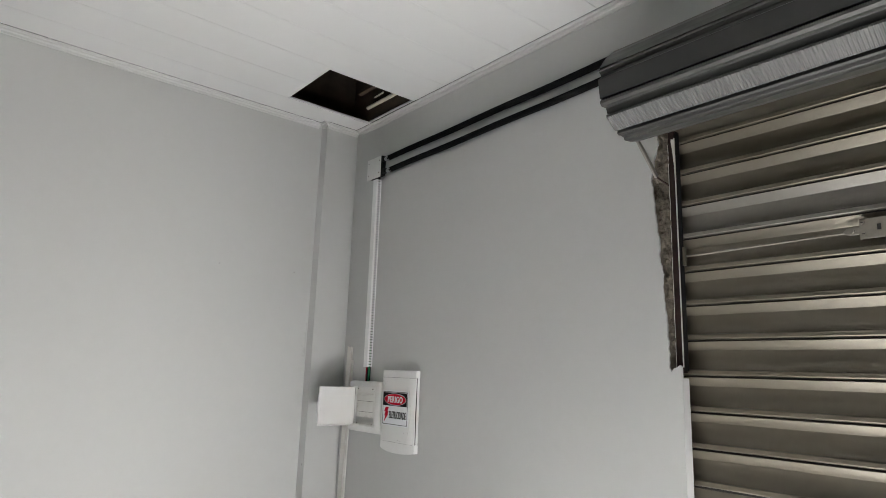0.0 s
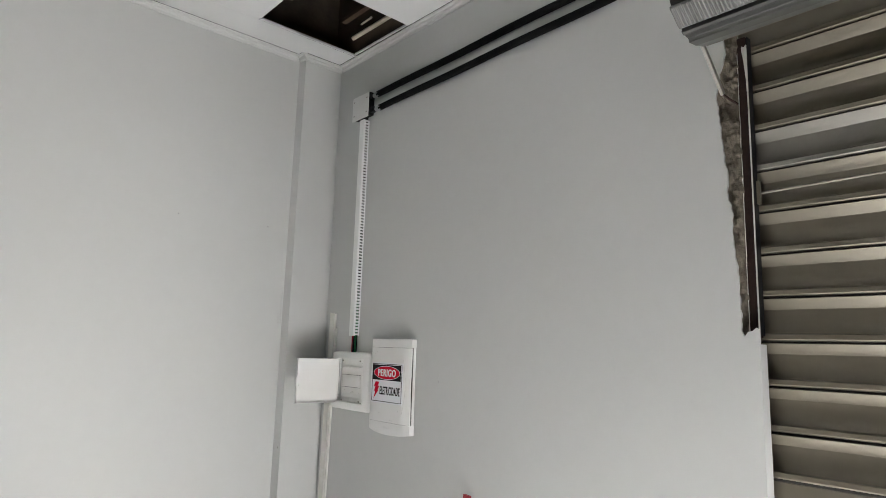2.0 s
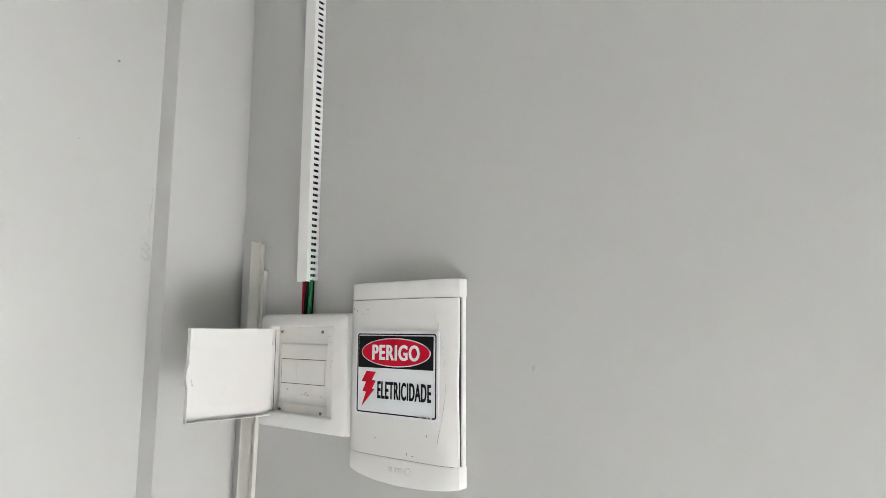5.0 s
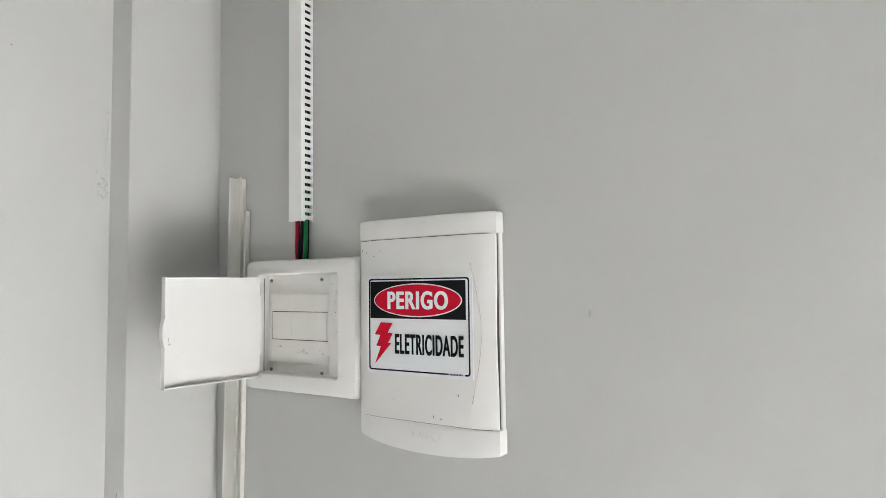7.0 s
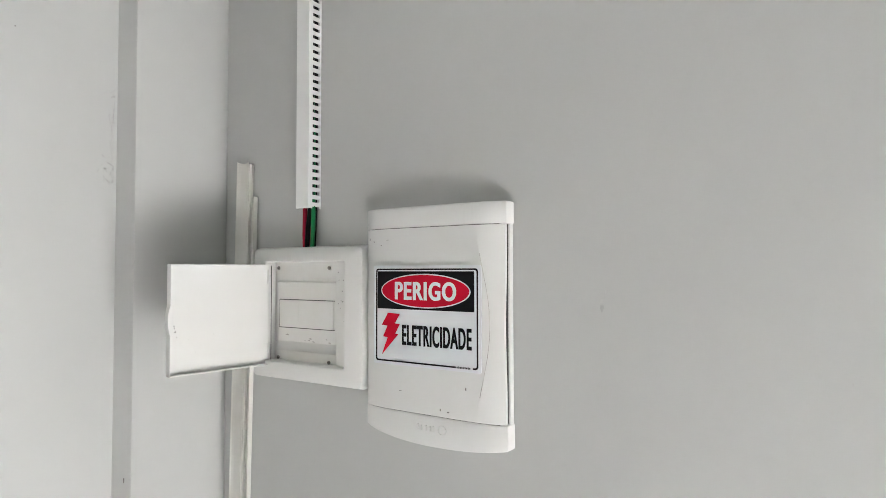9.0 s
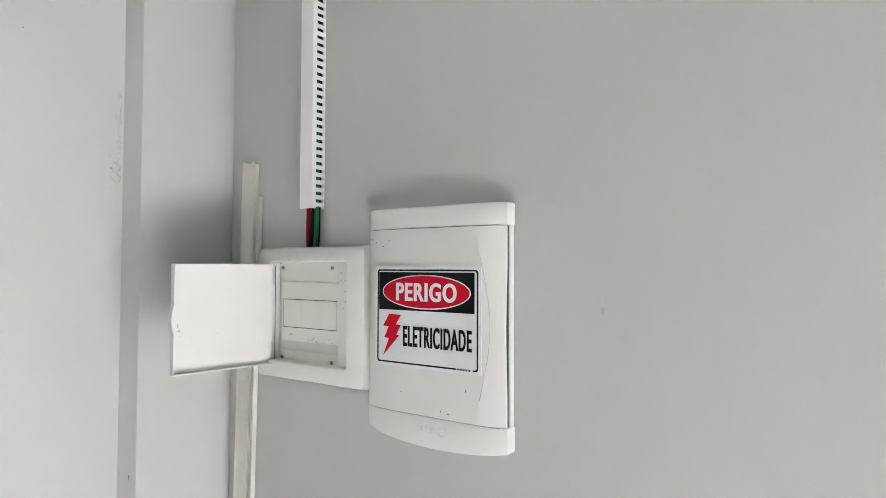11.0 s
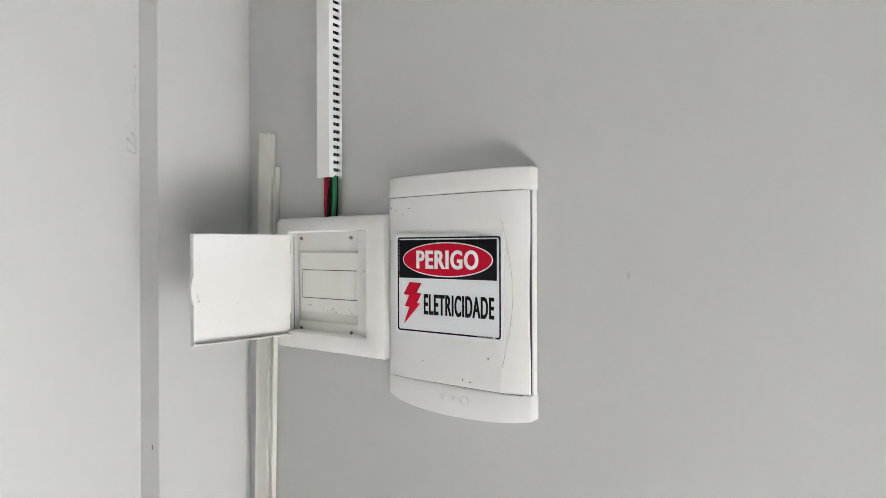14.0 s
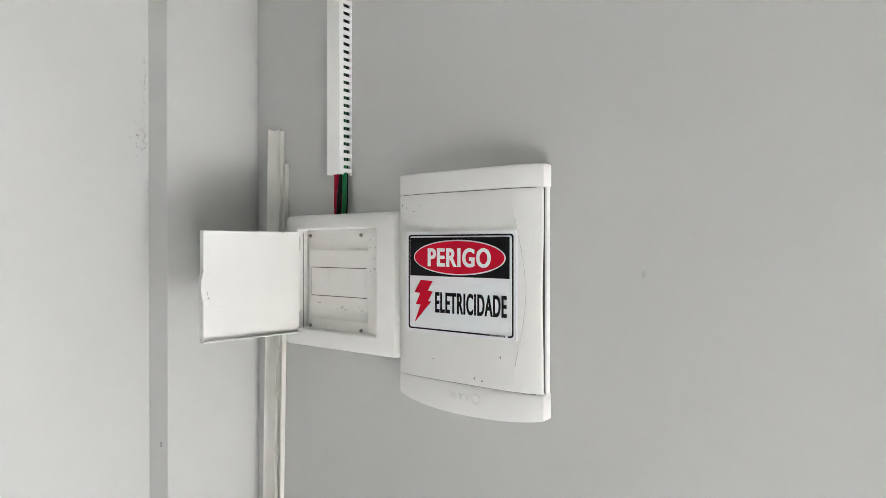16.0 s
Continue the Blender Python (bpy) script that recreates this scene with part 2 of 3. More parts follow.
def floor_tiles():
    base = part("floor", bm_box((ROOM_W, ROOM_S, -0.1), (0.15, LEFT, -0.006)), M_GROUT)
    tagged(base, "grey tiled floor", "floor", kind="structure")
    step = 0.6
    bm = bm_box((0.002, 0.002, -0.006), (step - 0.002, step - 0.002, 0.0))
    first = part("tile", bm, M_FLOOR, base)
    for i in range(13):
        for j in range(15):
            ob = first if i == j == 0 else new("tile", first.data)
            ob.parent = base
            ob.location = (ROOM_W + i * step, LEFT - (j + 1) * step, 0)


floor_tiles()
tagged(part("ground", bm_box((-60, -60, -0.4), (60, 60, -0.105)), M_GROUND), "sunlit concrete ground outside", "ground", kind="structure")

# ceiling of PVC planks with an open hatch
HX0, HX1, HY0, HY1 = -0.468, -0.017, -0.517, -0.143
bm = bmesh.new()
seam = LEFT - 0.176
spans, y = [(LEFT, seam)], seam
while y > ROOM_S:
    spans.append((y, max(ROOM_S, y - 0.2)))
    y -= 0.2
for y1, y0 in spans:
    cuts = [(ROOM_W, 0.0)] if y1 <= HY0 + 0.03 or y0 >= HY1 - 0.01 else [(ROOM_W, HX0), (HX1, 0.0)]
    for x0, x1 in cuts:
        g = 0.0002
        bm_prism([(y1 - g, CEIL + 0.003), (y1 - g - 0.0006, CEIL), (y0 + g + 0.0006, CEIL), (y0 + g, CEIL + 0.003), (y0 + g, CEIL + 0.009), (y1 - g, CEIL + 0.009)], x0, x1, "x", bm=bm)
bm_box((HX0, HY0 - 0.023, CEIL + 0.001), (HX1, HY0, CEIL + 0.009), bm=bm)
bm_box((ROOM_W, ROOM_S, CEIL + 0.0095), (HX0 - 0.01, LEFT, CEIL + 0.012), bm=bm)
bm_box((HX0 - 0.01, ROOM_S, CEIL + 0.0095), (0, HY0 - 0.02, CEIL + 0.012), bm=bm)
ceiling = tagged(part("ceiling", bm, M_CEIL), "white PVC plank ceiling with an open rectangular hatch", "ceiling", kind="structure")


def cornice(name, a, b, normal):
    """A stepped PVC edge trim under the ceiling from a to b, its back against a wall."""
    prof = [(0.0005, 0.0), (0.022, 0.0), (0.022, -0.004), (0.0165, -0.007), (0.012, -0.008), (0.010, -0.014), (0.0055, -0.018), (0.004, -0.026), (0.0005, -0.027)]
    own = bmesh.new()
    va = [own.verts.new((a[0] + normal[0] * d, a[1] + normal[1] * d, CEIL - 0.0005 + h)) for d, h in prof]
    vb = [own.verts.new((b[0] + normal[0] * d, b[1] + normal[1] * d, CEIL - 0.0005 + h)) for d, h in prof]
    n = len(prof)
    for i in range(n):
        own.faces.new((va[i], va[(i + 1) % n], vb[(i + 1) % n], vb[i]))
    own.faces.new(va), own.faces.new(vb)
    bmesh.ops.recalc_face_normals(own, faces=own.faces)
    ob = tagged(part(name, own, M_CORNICE), "white stepped PVC edge trim under the ceiling", "trim", kind="structure")
    rnd = random.Random(name)
    line = bmesh.new()
    u = Vector(b) - Vector(a)
    length, at = u.length, 0.0
    u.normalize()
    n3 = Vector((normal[0], normal[1], 0))
    while at < length:
        run = min(rnd.uniform(0.05, 0.5), length - at)
        wide = rnd.choice((0.0013, 0.0019, 0.0026))
        p0, p1 = Vector(a) + u * at + n3 * 0.0222, Vector(a) + u * (at + run) + n3 * (0.0222 + wide)
        bm_box((min(p0.x, p1.x), min(p0.y, p1.y), CEIL - 0.0006), (max(p0.x, p1.x), max(p0.y, p1.y), CEIL + 0.001), bm=line)
        at += run + rnd.choice((0, 0, 0.01))
    part("shadow_gap", line, M_GAP, ob)
    return ob


cornice("trim_east", (0, -0.022, 0), (0, ROOM_S, 0), (-1, 0))
cornice("trim_north", (ROOM_W, LEFT, 0), (PIL - 0.030, LEFT, 0), (0, -1))
cornice("trim_pier_side", (PIL - 0.006, LEFT, 0), (PIL - 0.006, -0.022, 0), (-1, 0))
cornice("trim_pier", (PIL - 0.006, 0, 0), (-0.0005, 0, 0), (0, -1))

# hatch: thin edge strips, timber and a pipe above
hatch = thing("ceiling_hatch", (HX0, HY1, CEIL), "open hatch in the ceiling with thin white edge strips", "hatch")
part("edge_strip", bm_box((HX0 - 0.004, HY1 - 0.011, CEIL - 0.003), (HX1 - 0.004, HY1 - 0.0030, CEIL + 0.006), 0.0008), M_CEIL, hatch)
part("edge_gap", bm_box((HX0 - 0.004, HY1 - 0.0029, CEIL - 0.0012), (HX1, HY1 + 0.0010, CEIL + 0.004)), M_GAP, hatch, "dark shadow gap")
part("edge_gap", bm_box((HX1 - 0.008, HY0, CEIL + 0.003), (HX1 + 0.0005, HY1, CEIL + 0.008)), M_GAP, hatch, "dark shadow gap")
part("edge_strip", bm_box((HX1 - 0.014, HY0, CEIL + 0.001), (HX1 - 0.008, HY1 - 0.0115, CEIL + 0.010), 0.0008), M_CEIL, hatch)
pipe = part("pipe", bm_tube([(-0.031, -2.2, 3.078), (-0.031, -0.30, 3.077), (-0.032, -0.135, 3.078)], 0.0095), M_PIPE, smooth=True)
tagged(pipe, "old cream plastic pipe above the ceiling", "pipe")
stub = part("pipe_stub", bm_tube([(-0.062, -0.315, 3.094), (-0.061, -0.240, 3.092)], 0.0042, 10), M_PIPE, smooth=True)
tagged(stub, "short cut piece of cream pipe above the ceiling", "pipe")
batten = part("timber_batten", bm_box((-0.074, -2.2, 3.150), (-0.050, -0.10, 3.168), 0.002), M_WOOD)
tagged(batten, "dusty brown timber batten above the ceiling", "batten")



# ---- rolling shutter ----
PITCH, JOINT, CURTAIN = 0.0982, 2.461, 0.058
shutter = thing("rolling_shutter", (CURTAIN, JAMB, 1.0), "half-raised grey steel rolling shutter with concave slats", "shutter")
END0, END1 = -1.7325, SHUT_END + 0.001
slat_profile = [(-0.0020, 0.0), (-0.0010, -0.0015), (0.0163, -0.0228), (0.0175, -0.0340), (0.0168, -0.0470), (0.0145, -0.0590), (0.0105, -0.0690), (0.0050, -0.0755), (0.0020, -0.0772), (-0.0010, -0.0778), (-0.0018, -0.0786), (-0.0020, -0.0885), (0.0004, -0.0915), (0.0040, -0.0930), (0.012, -0.0934)]
slat_bm = bm_sheet([(x, z) for x, z in slat_profile], END1, END0)
me = None
for i in range(-1, 10):
    if me is None:
        first = part("slat", slat_bm, M_STEEL, shutter, smooth=True)
        first.data.set_sharp_from_angle(angle=radians(20))
        me = first.data
        ob = first
    else:
        ob = new("slat", me.copy() if i == 2 else me)
        ob.parent = shutter
        # the bright reflection on this slat is put in as lighter steel
        if i == 2:
            ob.data.materials[0] = M_STEEL_B
    ob.matrix_parent_inverse = Matrix.Identity(4)
    ob.location = (0.0, -JAMB, JOINT - PITCH * i - 1.0)
for i in range(-1, 11):
    z = JOINT - PITCH * i
    # dark filler box puts the shade into the gap between two slats
    part("seam_shade_fill", bm_box((CURTAIN + 0.0025, END1, z + 0.0002), (CURTAIN + 0.011, END0, z + 0.0044)), M_GAP, shutter)
z = JOINT - PITCH * 10
part("bottom_plate", bm_box((CURTAIN + 0.002, END1, 1.32), (CURTAIN + 0.005, END0, z - 0.0005), 0.001), M_STEEL, shutter, "flat grey steel plate")
# unseen sheet added behind the slats to keep sun out of the joints
part("leak_blocker", bm_box((CURTAIN + 0.0275, END1, 1.33), (CURTAIN + 0.0285, END0 + 0.0003, LINTEL + 0.02)), M_STEEL, shutter)
part("bottom_bar", bm_box((CURTAIN - 0.016, END1, 1.30), (CURTAIN + 0.016, END0, 1.34), 0.004), M_STEEL, shutter)

# guide channel
guide = thing("shutter_guide", (0.0, JAMB, 0), "brown primed steel guide channel, bared by broken plaster", "guide")
part("channel", bm_box((0.0285, -1.7665, 1.785), (0.052, -1.7465, 2.50), 0.002), M_RUST, guide)
part("channel_lip", bm_prism([(-1.7688, 1.80), (-1.7668, 1.80), (-1.7668, 2.34), (-1.7655, 2.39), (-1.7615, 2.44), (-1.7575, 2.468), (-1.7590, 2.476), (-1.7640, 2.473), (-1.7688, 2.478)], 0.026, 0.030), M_DUCT, guide, "pale paint-edged lip")
# thin black sheet: shade on the channel's side put in as colour
part("channel_side_shade", bm_box((0.0305, -1.7696, 1.79), (0.053, -1.7690, 2.50)), M_BLACK_PL, guide, "dark inner side of the channel")
part("channel_back", bm_box((0.0365, JAMB + 0.010, 0), (0.053, JAMB + 0.0335, 1.77), 0.001), M_BLACK_PL, guide, "dark inner side of the channel")
part("channel_back", bm_box((0.0875, JAMB + 0.004, 0), (0.098, JAMB + 0.0335, 2.50), 0.001), M_BLACK_PL, guide)
part("weld_seam", bm_tube([(0.0275, -1.7470 + 0.0016 * noise.noise((0, 0, k * 0.9)), 1.80 + k * 0.03) for k in range(23)], 0.0008, 6), M_DUCT, guide, "ragged line of pale paint")

# broken mortar behind the plaster
def hollow(y, z):
    """How deep the broken mortar is knocked out round the end of the brace, and its lumps elsewhere."""
    pit = math.exp(-((z - 2.335) / 0.034) ** 2) * min(1.0, max(0.0, (-1.672 - y) / 0.03))
    return 0.025 * pit + 0.008 * max(0.0, noise.noise((y * 40, z * 16, 9.1))) + 0.004 * noise.noise((y * 120, z * 90, 2.2))


own = bmesh.new()
ny, nz = 26, 200
grid = []
for jz in range(nz):
    row = []
    for iy in range(ny):
        v = iy / (ny - 1)                      # 0 at the guide, 1 under the plaster
        x = 0.030 - 0.0275 * min(1, v * 1.9) + 0.012 * noise.noise((jz * 0.104, iy * 0.24, 1.7)) * math.sin(math.pi * min(1, v + 0.1)) + 0.0035 * noise.noise((jz * 0.33, iy * 0.55, 5.2))
        row.append(own.verts.new((x + hollow(-1.7495 + 0.0815 * v, 1.780 + 0.740 * jz / (nz - 1)), -1.7495 + 0.0815 * v, 1.780 + 0.740 * jz / (nz - 1))))
    grid.append(row)
for j in range(nz - 1):
    for i in range(ny - 1):
        own.faces.new((grid[j][i], grid[j][i + 1], grid[j + 1][i + 1], grid[j + 1][i]))
bmesh.ops.recalc_face_normals(own, faces=own.faces)
for v in own.verts:
    v.co.x = min(max(v.co.x, 0.0063 if v.co.y > -1.685 else 0.0012), 0.0325)
part("broken_mortar", own, M_CONC, wall_east, "crumbling grey-brown mortar behind chipped plaster")

# the roll above the opening
RX, RZ, RR = -0.142, 2.572, 0.139
roll = thing("shutter_roll", (RX, -1.72, RZ), "rolled-up steel curtain of the shutter on its drum", "shutter roll")


def arc_strip(name, a0, a1, bumps, mat, label="", y0=SHUT_END - 0.05, y1=-1.72):
    """A strip of the rolled curtain: angles from the room side, and (share of the strip, height) points."""
    prof = []
    for s, h in bumps:
        a = radians(a0 + (a1 - a0) * s)
        r = RR + h
        prof.append((RX - r * math.cos(a), RZ - r * math.sin(a)))
    return part(name, bm_sheet(prof, y0, y1, thick=0.002), mat, roll, label)


# strips of one curtain, their shade by angle set through the tone
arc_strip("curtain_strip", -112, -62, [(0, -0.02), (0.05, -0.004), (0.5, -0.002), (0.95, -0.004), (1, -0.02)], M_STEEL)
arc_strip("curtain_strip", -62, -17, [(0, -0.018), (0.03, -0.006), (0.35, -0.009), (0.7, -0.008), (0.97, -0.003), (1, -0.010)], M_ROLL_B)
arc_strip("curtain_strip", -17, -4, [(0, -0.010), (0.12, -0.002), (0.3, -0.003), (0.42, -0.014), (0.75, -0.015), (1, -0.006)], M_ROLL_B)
arc_strip("curtain_strip", -4, 22, [(0, -0.006), (0.05, -0.002), (0.5, -0.004), (0.94, -0.001), (1, -0.012)], M_ROLL, "flat steel strip in the roll's dark tone")
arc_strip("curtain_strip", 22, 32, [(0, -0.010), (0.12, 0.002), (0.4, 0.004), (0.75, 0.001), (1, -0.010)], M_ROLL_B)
# groove: the dark tone paints its shade
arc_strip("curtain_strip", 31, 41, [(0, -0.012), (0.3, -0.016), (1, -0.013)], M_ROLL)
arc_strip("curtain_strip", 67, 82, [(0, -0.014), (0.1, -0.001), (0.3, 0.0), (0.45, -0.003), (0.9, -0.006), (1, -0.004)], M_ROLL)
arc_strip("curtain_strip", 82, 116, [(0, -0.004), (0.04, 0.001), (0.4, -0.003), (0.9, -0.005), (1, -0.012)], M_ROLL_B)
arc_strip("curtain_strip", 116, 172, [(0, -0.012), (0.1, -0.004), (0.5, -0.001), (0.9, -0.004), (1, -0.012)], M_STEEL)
# ribbed strip, one rib every 8 mm
own = bmesh.new()
rows = []
nr = int((-1.72 - SHUT_END) / 0.0020)
for k in range(nr):
    y = -1.72 - k * 0.0020
    h = 0.0012 * (k % 4 in (1, 2))
    ring = []
    for s in (0, 0.08, 0.92, 1):
        a = radians(41 + 24.5 * s)
        r = RR - 0.001 + (h if 0 < s < 1 else -0.004)
        ring.append(own.verts.new((RX - r * math.cos(a), y, RZ - r * math.sin(a))))
    rows.append(ring)
for r0, r1 in zip(rows, rows[1:]):
    for i in range(3):
        own.faces.new((r0[i], r0[i + 1], r1[i + 1], r1[i]))
bmesh.ops.recalc_face_normals(own, faces=own.faces)
part("ribbed_strip", own, M_RIB, roll, "pale finely ribbed steel strip")
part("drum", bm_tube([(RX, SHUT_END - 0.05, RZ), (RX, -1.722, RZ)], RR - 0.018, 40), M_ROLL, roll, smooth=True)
bm = bm_prism([(-0.098, 2.452), (-0.086, 2.455), (0.012, 2.366), (0.002, 2.357)], -1.7225, -1.7155, "y")
tagged(part("roll_bracket", bm, M_ZINC), "bent zinc steel brace between wall and roll", "bracket")
part("anchor_rod", bm_tube([(0.004, -1.717, 2.364), (0.016, -1.728, 2.350), (0.030, -1.7460, 2.334)], 0.0028, 8), M_RUST, wall_east, "rusty rod end set in the broken wall")

# lock on the shutter
lock = thing("shutter_lock", (CURTAIN - 0.01, -2.26, 2.127), "flat steel lock case with a side bolt on the shutter", "lock")
part("lock_case", bm_box((CURTAIN - 0.014, -2.345, 2.104), (CURTAIN - 0.008, -2.218, 2.152), 0.0012), M_LOCK, lock)
part("case_back", bm_box((CURTAIN - 0.008, -2.340, 2.108), (CURTAIN + 0.012, -2.224, 2.148), 0.001), M_BLACK_PL, lock, "dark lock body behind the plate")
part("key_slot", bm_box((CURTAIN - 0.0145, -2.262, 2.122), (CURTAIN - 0.0125, -2.254, 2.136), 0.0005), M_GAP, lock)
for yy, zz in ((-2.2255, 2.143), (-2.2265, 2.116), (-2.337, 2.143), (-2.337, 2.113)):
    screw = part("screw", bm_tube([(CURTAIN - 0.0135, yy, zz), (CURTAIN - 0.017, yy, zz)], 0.0048, 12), M_LOCK, lock)
    part("screw_slot", bm_box((CURTAIN - 0.0173, yy - 0.003, zz - 0.0008), (CURTAIN - 0.0168, yy + 0.003, zz + 0.0008)), M_GAP, screw)
part("bolt_rod", bm_tube([(CURTAIN - 0.004, -1.765, 2.118), (CURTAIN - 0.004, -2.225, 2.126)], 0.0030, 10), M_LOCK, lock, smooth=True)
part("rod_clip", bm_prism([(-2.182, 2.126), (-2.190, 2.134), (-2.206, 2.136), (-2.219, 2.133), (-2.219, 2.119), (-2.206, 2.116), (-2.190, 2.118)], CURTAIN - 0.0095, CURTAIN - 0.006), M_LOCK, lock, "pointed steel clip on the rod")
part("clip_screw", bm_tube([(CURTAIN - 0.009, -2.203, 2.126), (CURTAIN - 0.014, -2.203, 2.126)], 0.0045, 12), M_LOCK, lock)
part("strike_plate", bm_box((CURTAIN - 0.014, -1.777, 2.091), (CURTAIN - 0.004, -1.769, 2.146), 0.0015), M_STEEL, lock)


# ---- conduits and junction box ----
def conduit(z0, z1, y0, name_label):
    pts = [(-0.0145, y0 - (4.2 - abs(y0)) * k / 60, z0 + (z1 - z0) * k / 17.8 + 0.0012 * math.sin(k * 0.7)) for k in range(61)]
    ob = thing("conduit", (-0.0145, y0, z0), name_label, "conduit", "conduits along the wall")
    part("tube", bm_tube(pts, 0.0128, 16), M_BLACK, ob, smooth=True)
    part("adapter", bm_tube([(-0.0145, y0 + 0.026, z0 - 0.001), (-0.0145, y0 - 0.002, z0)], 0.0105, 14), M_ADAPT, ob, "pale grey threaded adapter", smooth=True)
    part("adapter_ring", bm_tube([(-0.0145, y0 + 0.006, z0), (-0.0145, y0 - 0.010, z0)], 0.0138, 6), M_ADAPT, ob, "pale grey adapter nut")


conduit(2.769, 2.789, -0.322, "black flexible conduit above another one")
conduit(2.706, 2.7275, -0.340, "black flexible conduit below another one")

jbox = thing("junction_box", (0, -0.215, 2.73), "black junction box with a loose white cover plate", "junction box")
part("body", bm_box((-0.027, -0.280, 2.690), (-0.001, -0.166, 2.790), 0.004), M_BLACK_PL, jbox)
part("spout", bm_box((-0.024, -0.302, 2.698), (-0.005, -0.280, 2.722), 0.003), M_BLACK_PL, jbox)
part("spout", bm_box((-0.024, -0.290, 2.758), (-0.005, -0.280, 2.780), 0.003), M_BLACK_PL, jbox)
part("spout", bm_box((-0.018, -0.244, 2.668), (-0.003, -0.216, 2.690), 0.002), M_BLACK_PL, jbox)
cover = part("cover_plate", bm_box((-0.0315, -0.277, 2.682), (-0.0275, -0.163, 2.787), 0.0015), M_PLASTIC, jbox, "flat white plastic cover plate")
for yy in (-0.266, -0.176):
    for zz in (2.704, 2.766):
        part("screw", bm_tube([(-0.031, yy, zz), (-0.0325, yy, zz)], 0.003, 10), M_STEEL, cover)

# ---- slotted trunking ----
TX0, TX1, TY0, TY1, TZ0, TZ1 = -0.0300, -0.0008, -0.2495, -0.2230, 1.7775, 2.675
trunk = thing("slotted_trunking", (0, (TY0 + TY1) / 2, TZ0), "white slotted cable trunking standing on the wall", "trunking")
part("cover", bm_prism([(TX0, TY0 - 0.0012), (TX0, TY1 + 0.0012), (TX0 + 0.006, TY1 + 0.0012), (TX0 + 0.006, TY1), (TX0 + 0.0015, TY1), (TX0 + 0.0015, TY0), (TX0 + 0.006, TY0), (TX0 + 0.006, TY0 - 0.0012)], TZ0, TZ1, "z"), M_TRUNK, trunk)
part("back", bm_box((TX1 - 0.0015, TY0, TZ0), (TX1, TY1, TZ1)), M_TRUNK, trunk)
for yy, nm in ((TY0, "slotted_side"), (TY1 - 0.0012, "slotted_side")):
    bm = bm_box((TX0 + 0.0015, yy, TZ0), (TX0 + 0.0100, yy + 0.0012, TZ1))
    bm_box((TX1 - 0.0040, yy, TZ0), (TX1 - 0.0015, yy + 0.0012, TZ1), bm=bm)
    n = int((TZ1 - TZ0) / 0.0125)
    for k in range(n + 1):
        z = TZ0 + 0.003 + k * 0.0125
        bm_box((TX0 + 0.0100, yy, z), (TX1 - 0.0040, yy + 0.0012, min(z + 0.0070, TZ1)), bm=bm)
    part(nm, bm, M_TRUNK, trunk)


def wire(mat, label, pts, r=0.0026):
    ob = part("wire", bm_tube(pts, r, 10), mat, smooth=True)
    return tagged(ob, label, "wire", "wires into the small panel")


wire(M_RED_W, "red insulated wire between trunking and panel", [(-0.0150, -0.2285, 2.64), (-0.0150, -0.2285, 1.80), (-0.0155, -0.2282, 1.775), (-0.0150, -0.2270, 1.735), (-0.013, -0.2265, 1.70)], 0.0040)
wire(M_RED_W, "red insulated wire crossing behind a black one", [(-0.0075, -0.2310, 2.64), (-0.0075, -0.2310, 1.80), (-0.008, -0.2330, 1.765), (-0.0095, -0.2365, 1.735), (-0.009, -0.2365, 1.70)], 0.0034)
wire(M_BLK_W, "black insulated wire between trunking and panel", [(-0.0155, -0.2425, 2.66), (-0.0155, -0.2425, 1.80), (-0.0155, -0.2400, 1.772), (-0.0150, -0.2345, 1.745), (-0.014, -0.2310, 1.70)], 0.0042)
wire(M_BLK_W, "black insulated wire behind the green one", [(-0.0070, -0.2432, 2.66), (-0.0070, -0.2432, 1.85), (-0.0070, -0.2420, 1.80), (-0.006, -0.2400, 1.74), (-0.006, -0.2370, 1.70)], 0.0040)
wire(M_GRN_W, "green insulated wire between trunking and panel", [(-0.0110, -0.2370, 2.64), (-0.0110, -0.2380, 2.10), (-0.0110, -0.2425, 1.90), (-0.0120, -0.2440, 1.80), (-0.0150, -0.2465, 1.778), (-0.0135, -0.2450, 1.745), (-0.012, -0.2400, 1.70)], 0.0036)



# ---- open duct in the corner ----
def duct_profile(w, d):
    return [(0, 0), (0, w), (-d, w), (-d, w - 0.004), (-d + 0.005, w - 0.004), (-d + 0.006, w - 0.0025), (-0.0015, w - 0.0025), (-0.0015, 0.0025), (-d + 0.006, 0.0025), (-d + 0.005, 0.004), (-d, 0.004), (-d, 0)]


duct = thing("cable_duct", (0, -0.055, 0.75), "off-white cable duct with a curled cut top, beside the panel", "cable duct")
bm = bm_prism([(-0.001 + x, -0.062 + y) for x, y in duct_profile(0.030, 0.007)], 0.75, 1.868, "z")
part("base", bm, M_DUCT, duct)
bm = bm_prism([(-0.0090, -0.0605), (-0.0088, -0.0550), (-0.0088, -0.0500), (-0.0088, -0.0450), (-0.0090, -0.0400), (-0.0100, -0.0345), (-0.0115, -0.0318), (-0.0100, -0.0302), (-0.0085, -0.0330), (-0.0075, -0.0400), (-0.0073, -0.0450), (-0.0073, -0.0500), (-0.0073, -0.0550), (-0.0075, -0.0605)], 0.75, 1.872, "z")
for v in bm.verts:
    if v.co.z > 1.8:
        v.co.z += 0.0045 * ((v.co.y + 0.046) / 0.0145) ** 2 - 0.002
part("lid", bm, M_DUCT, duct)
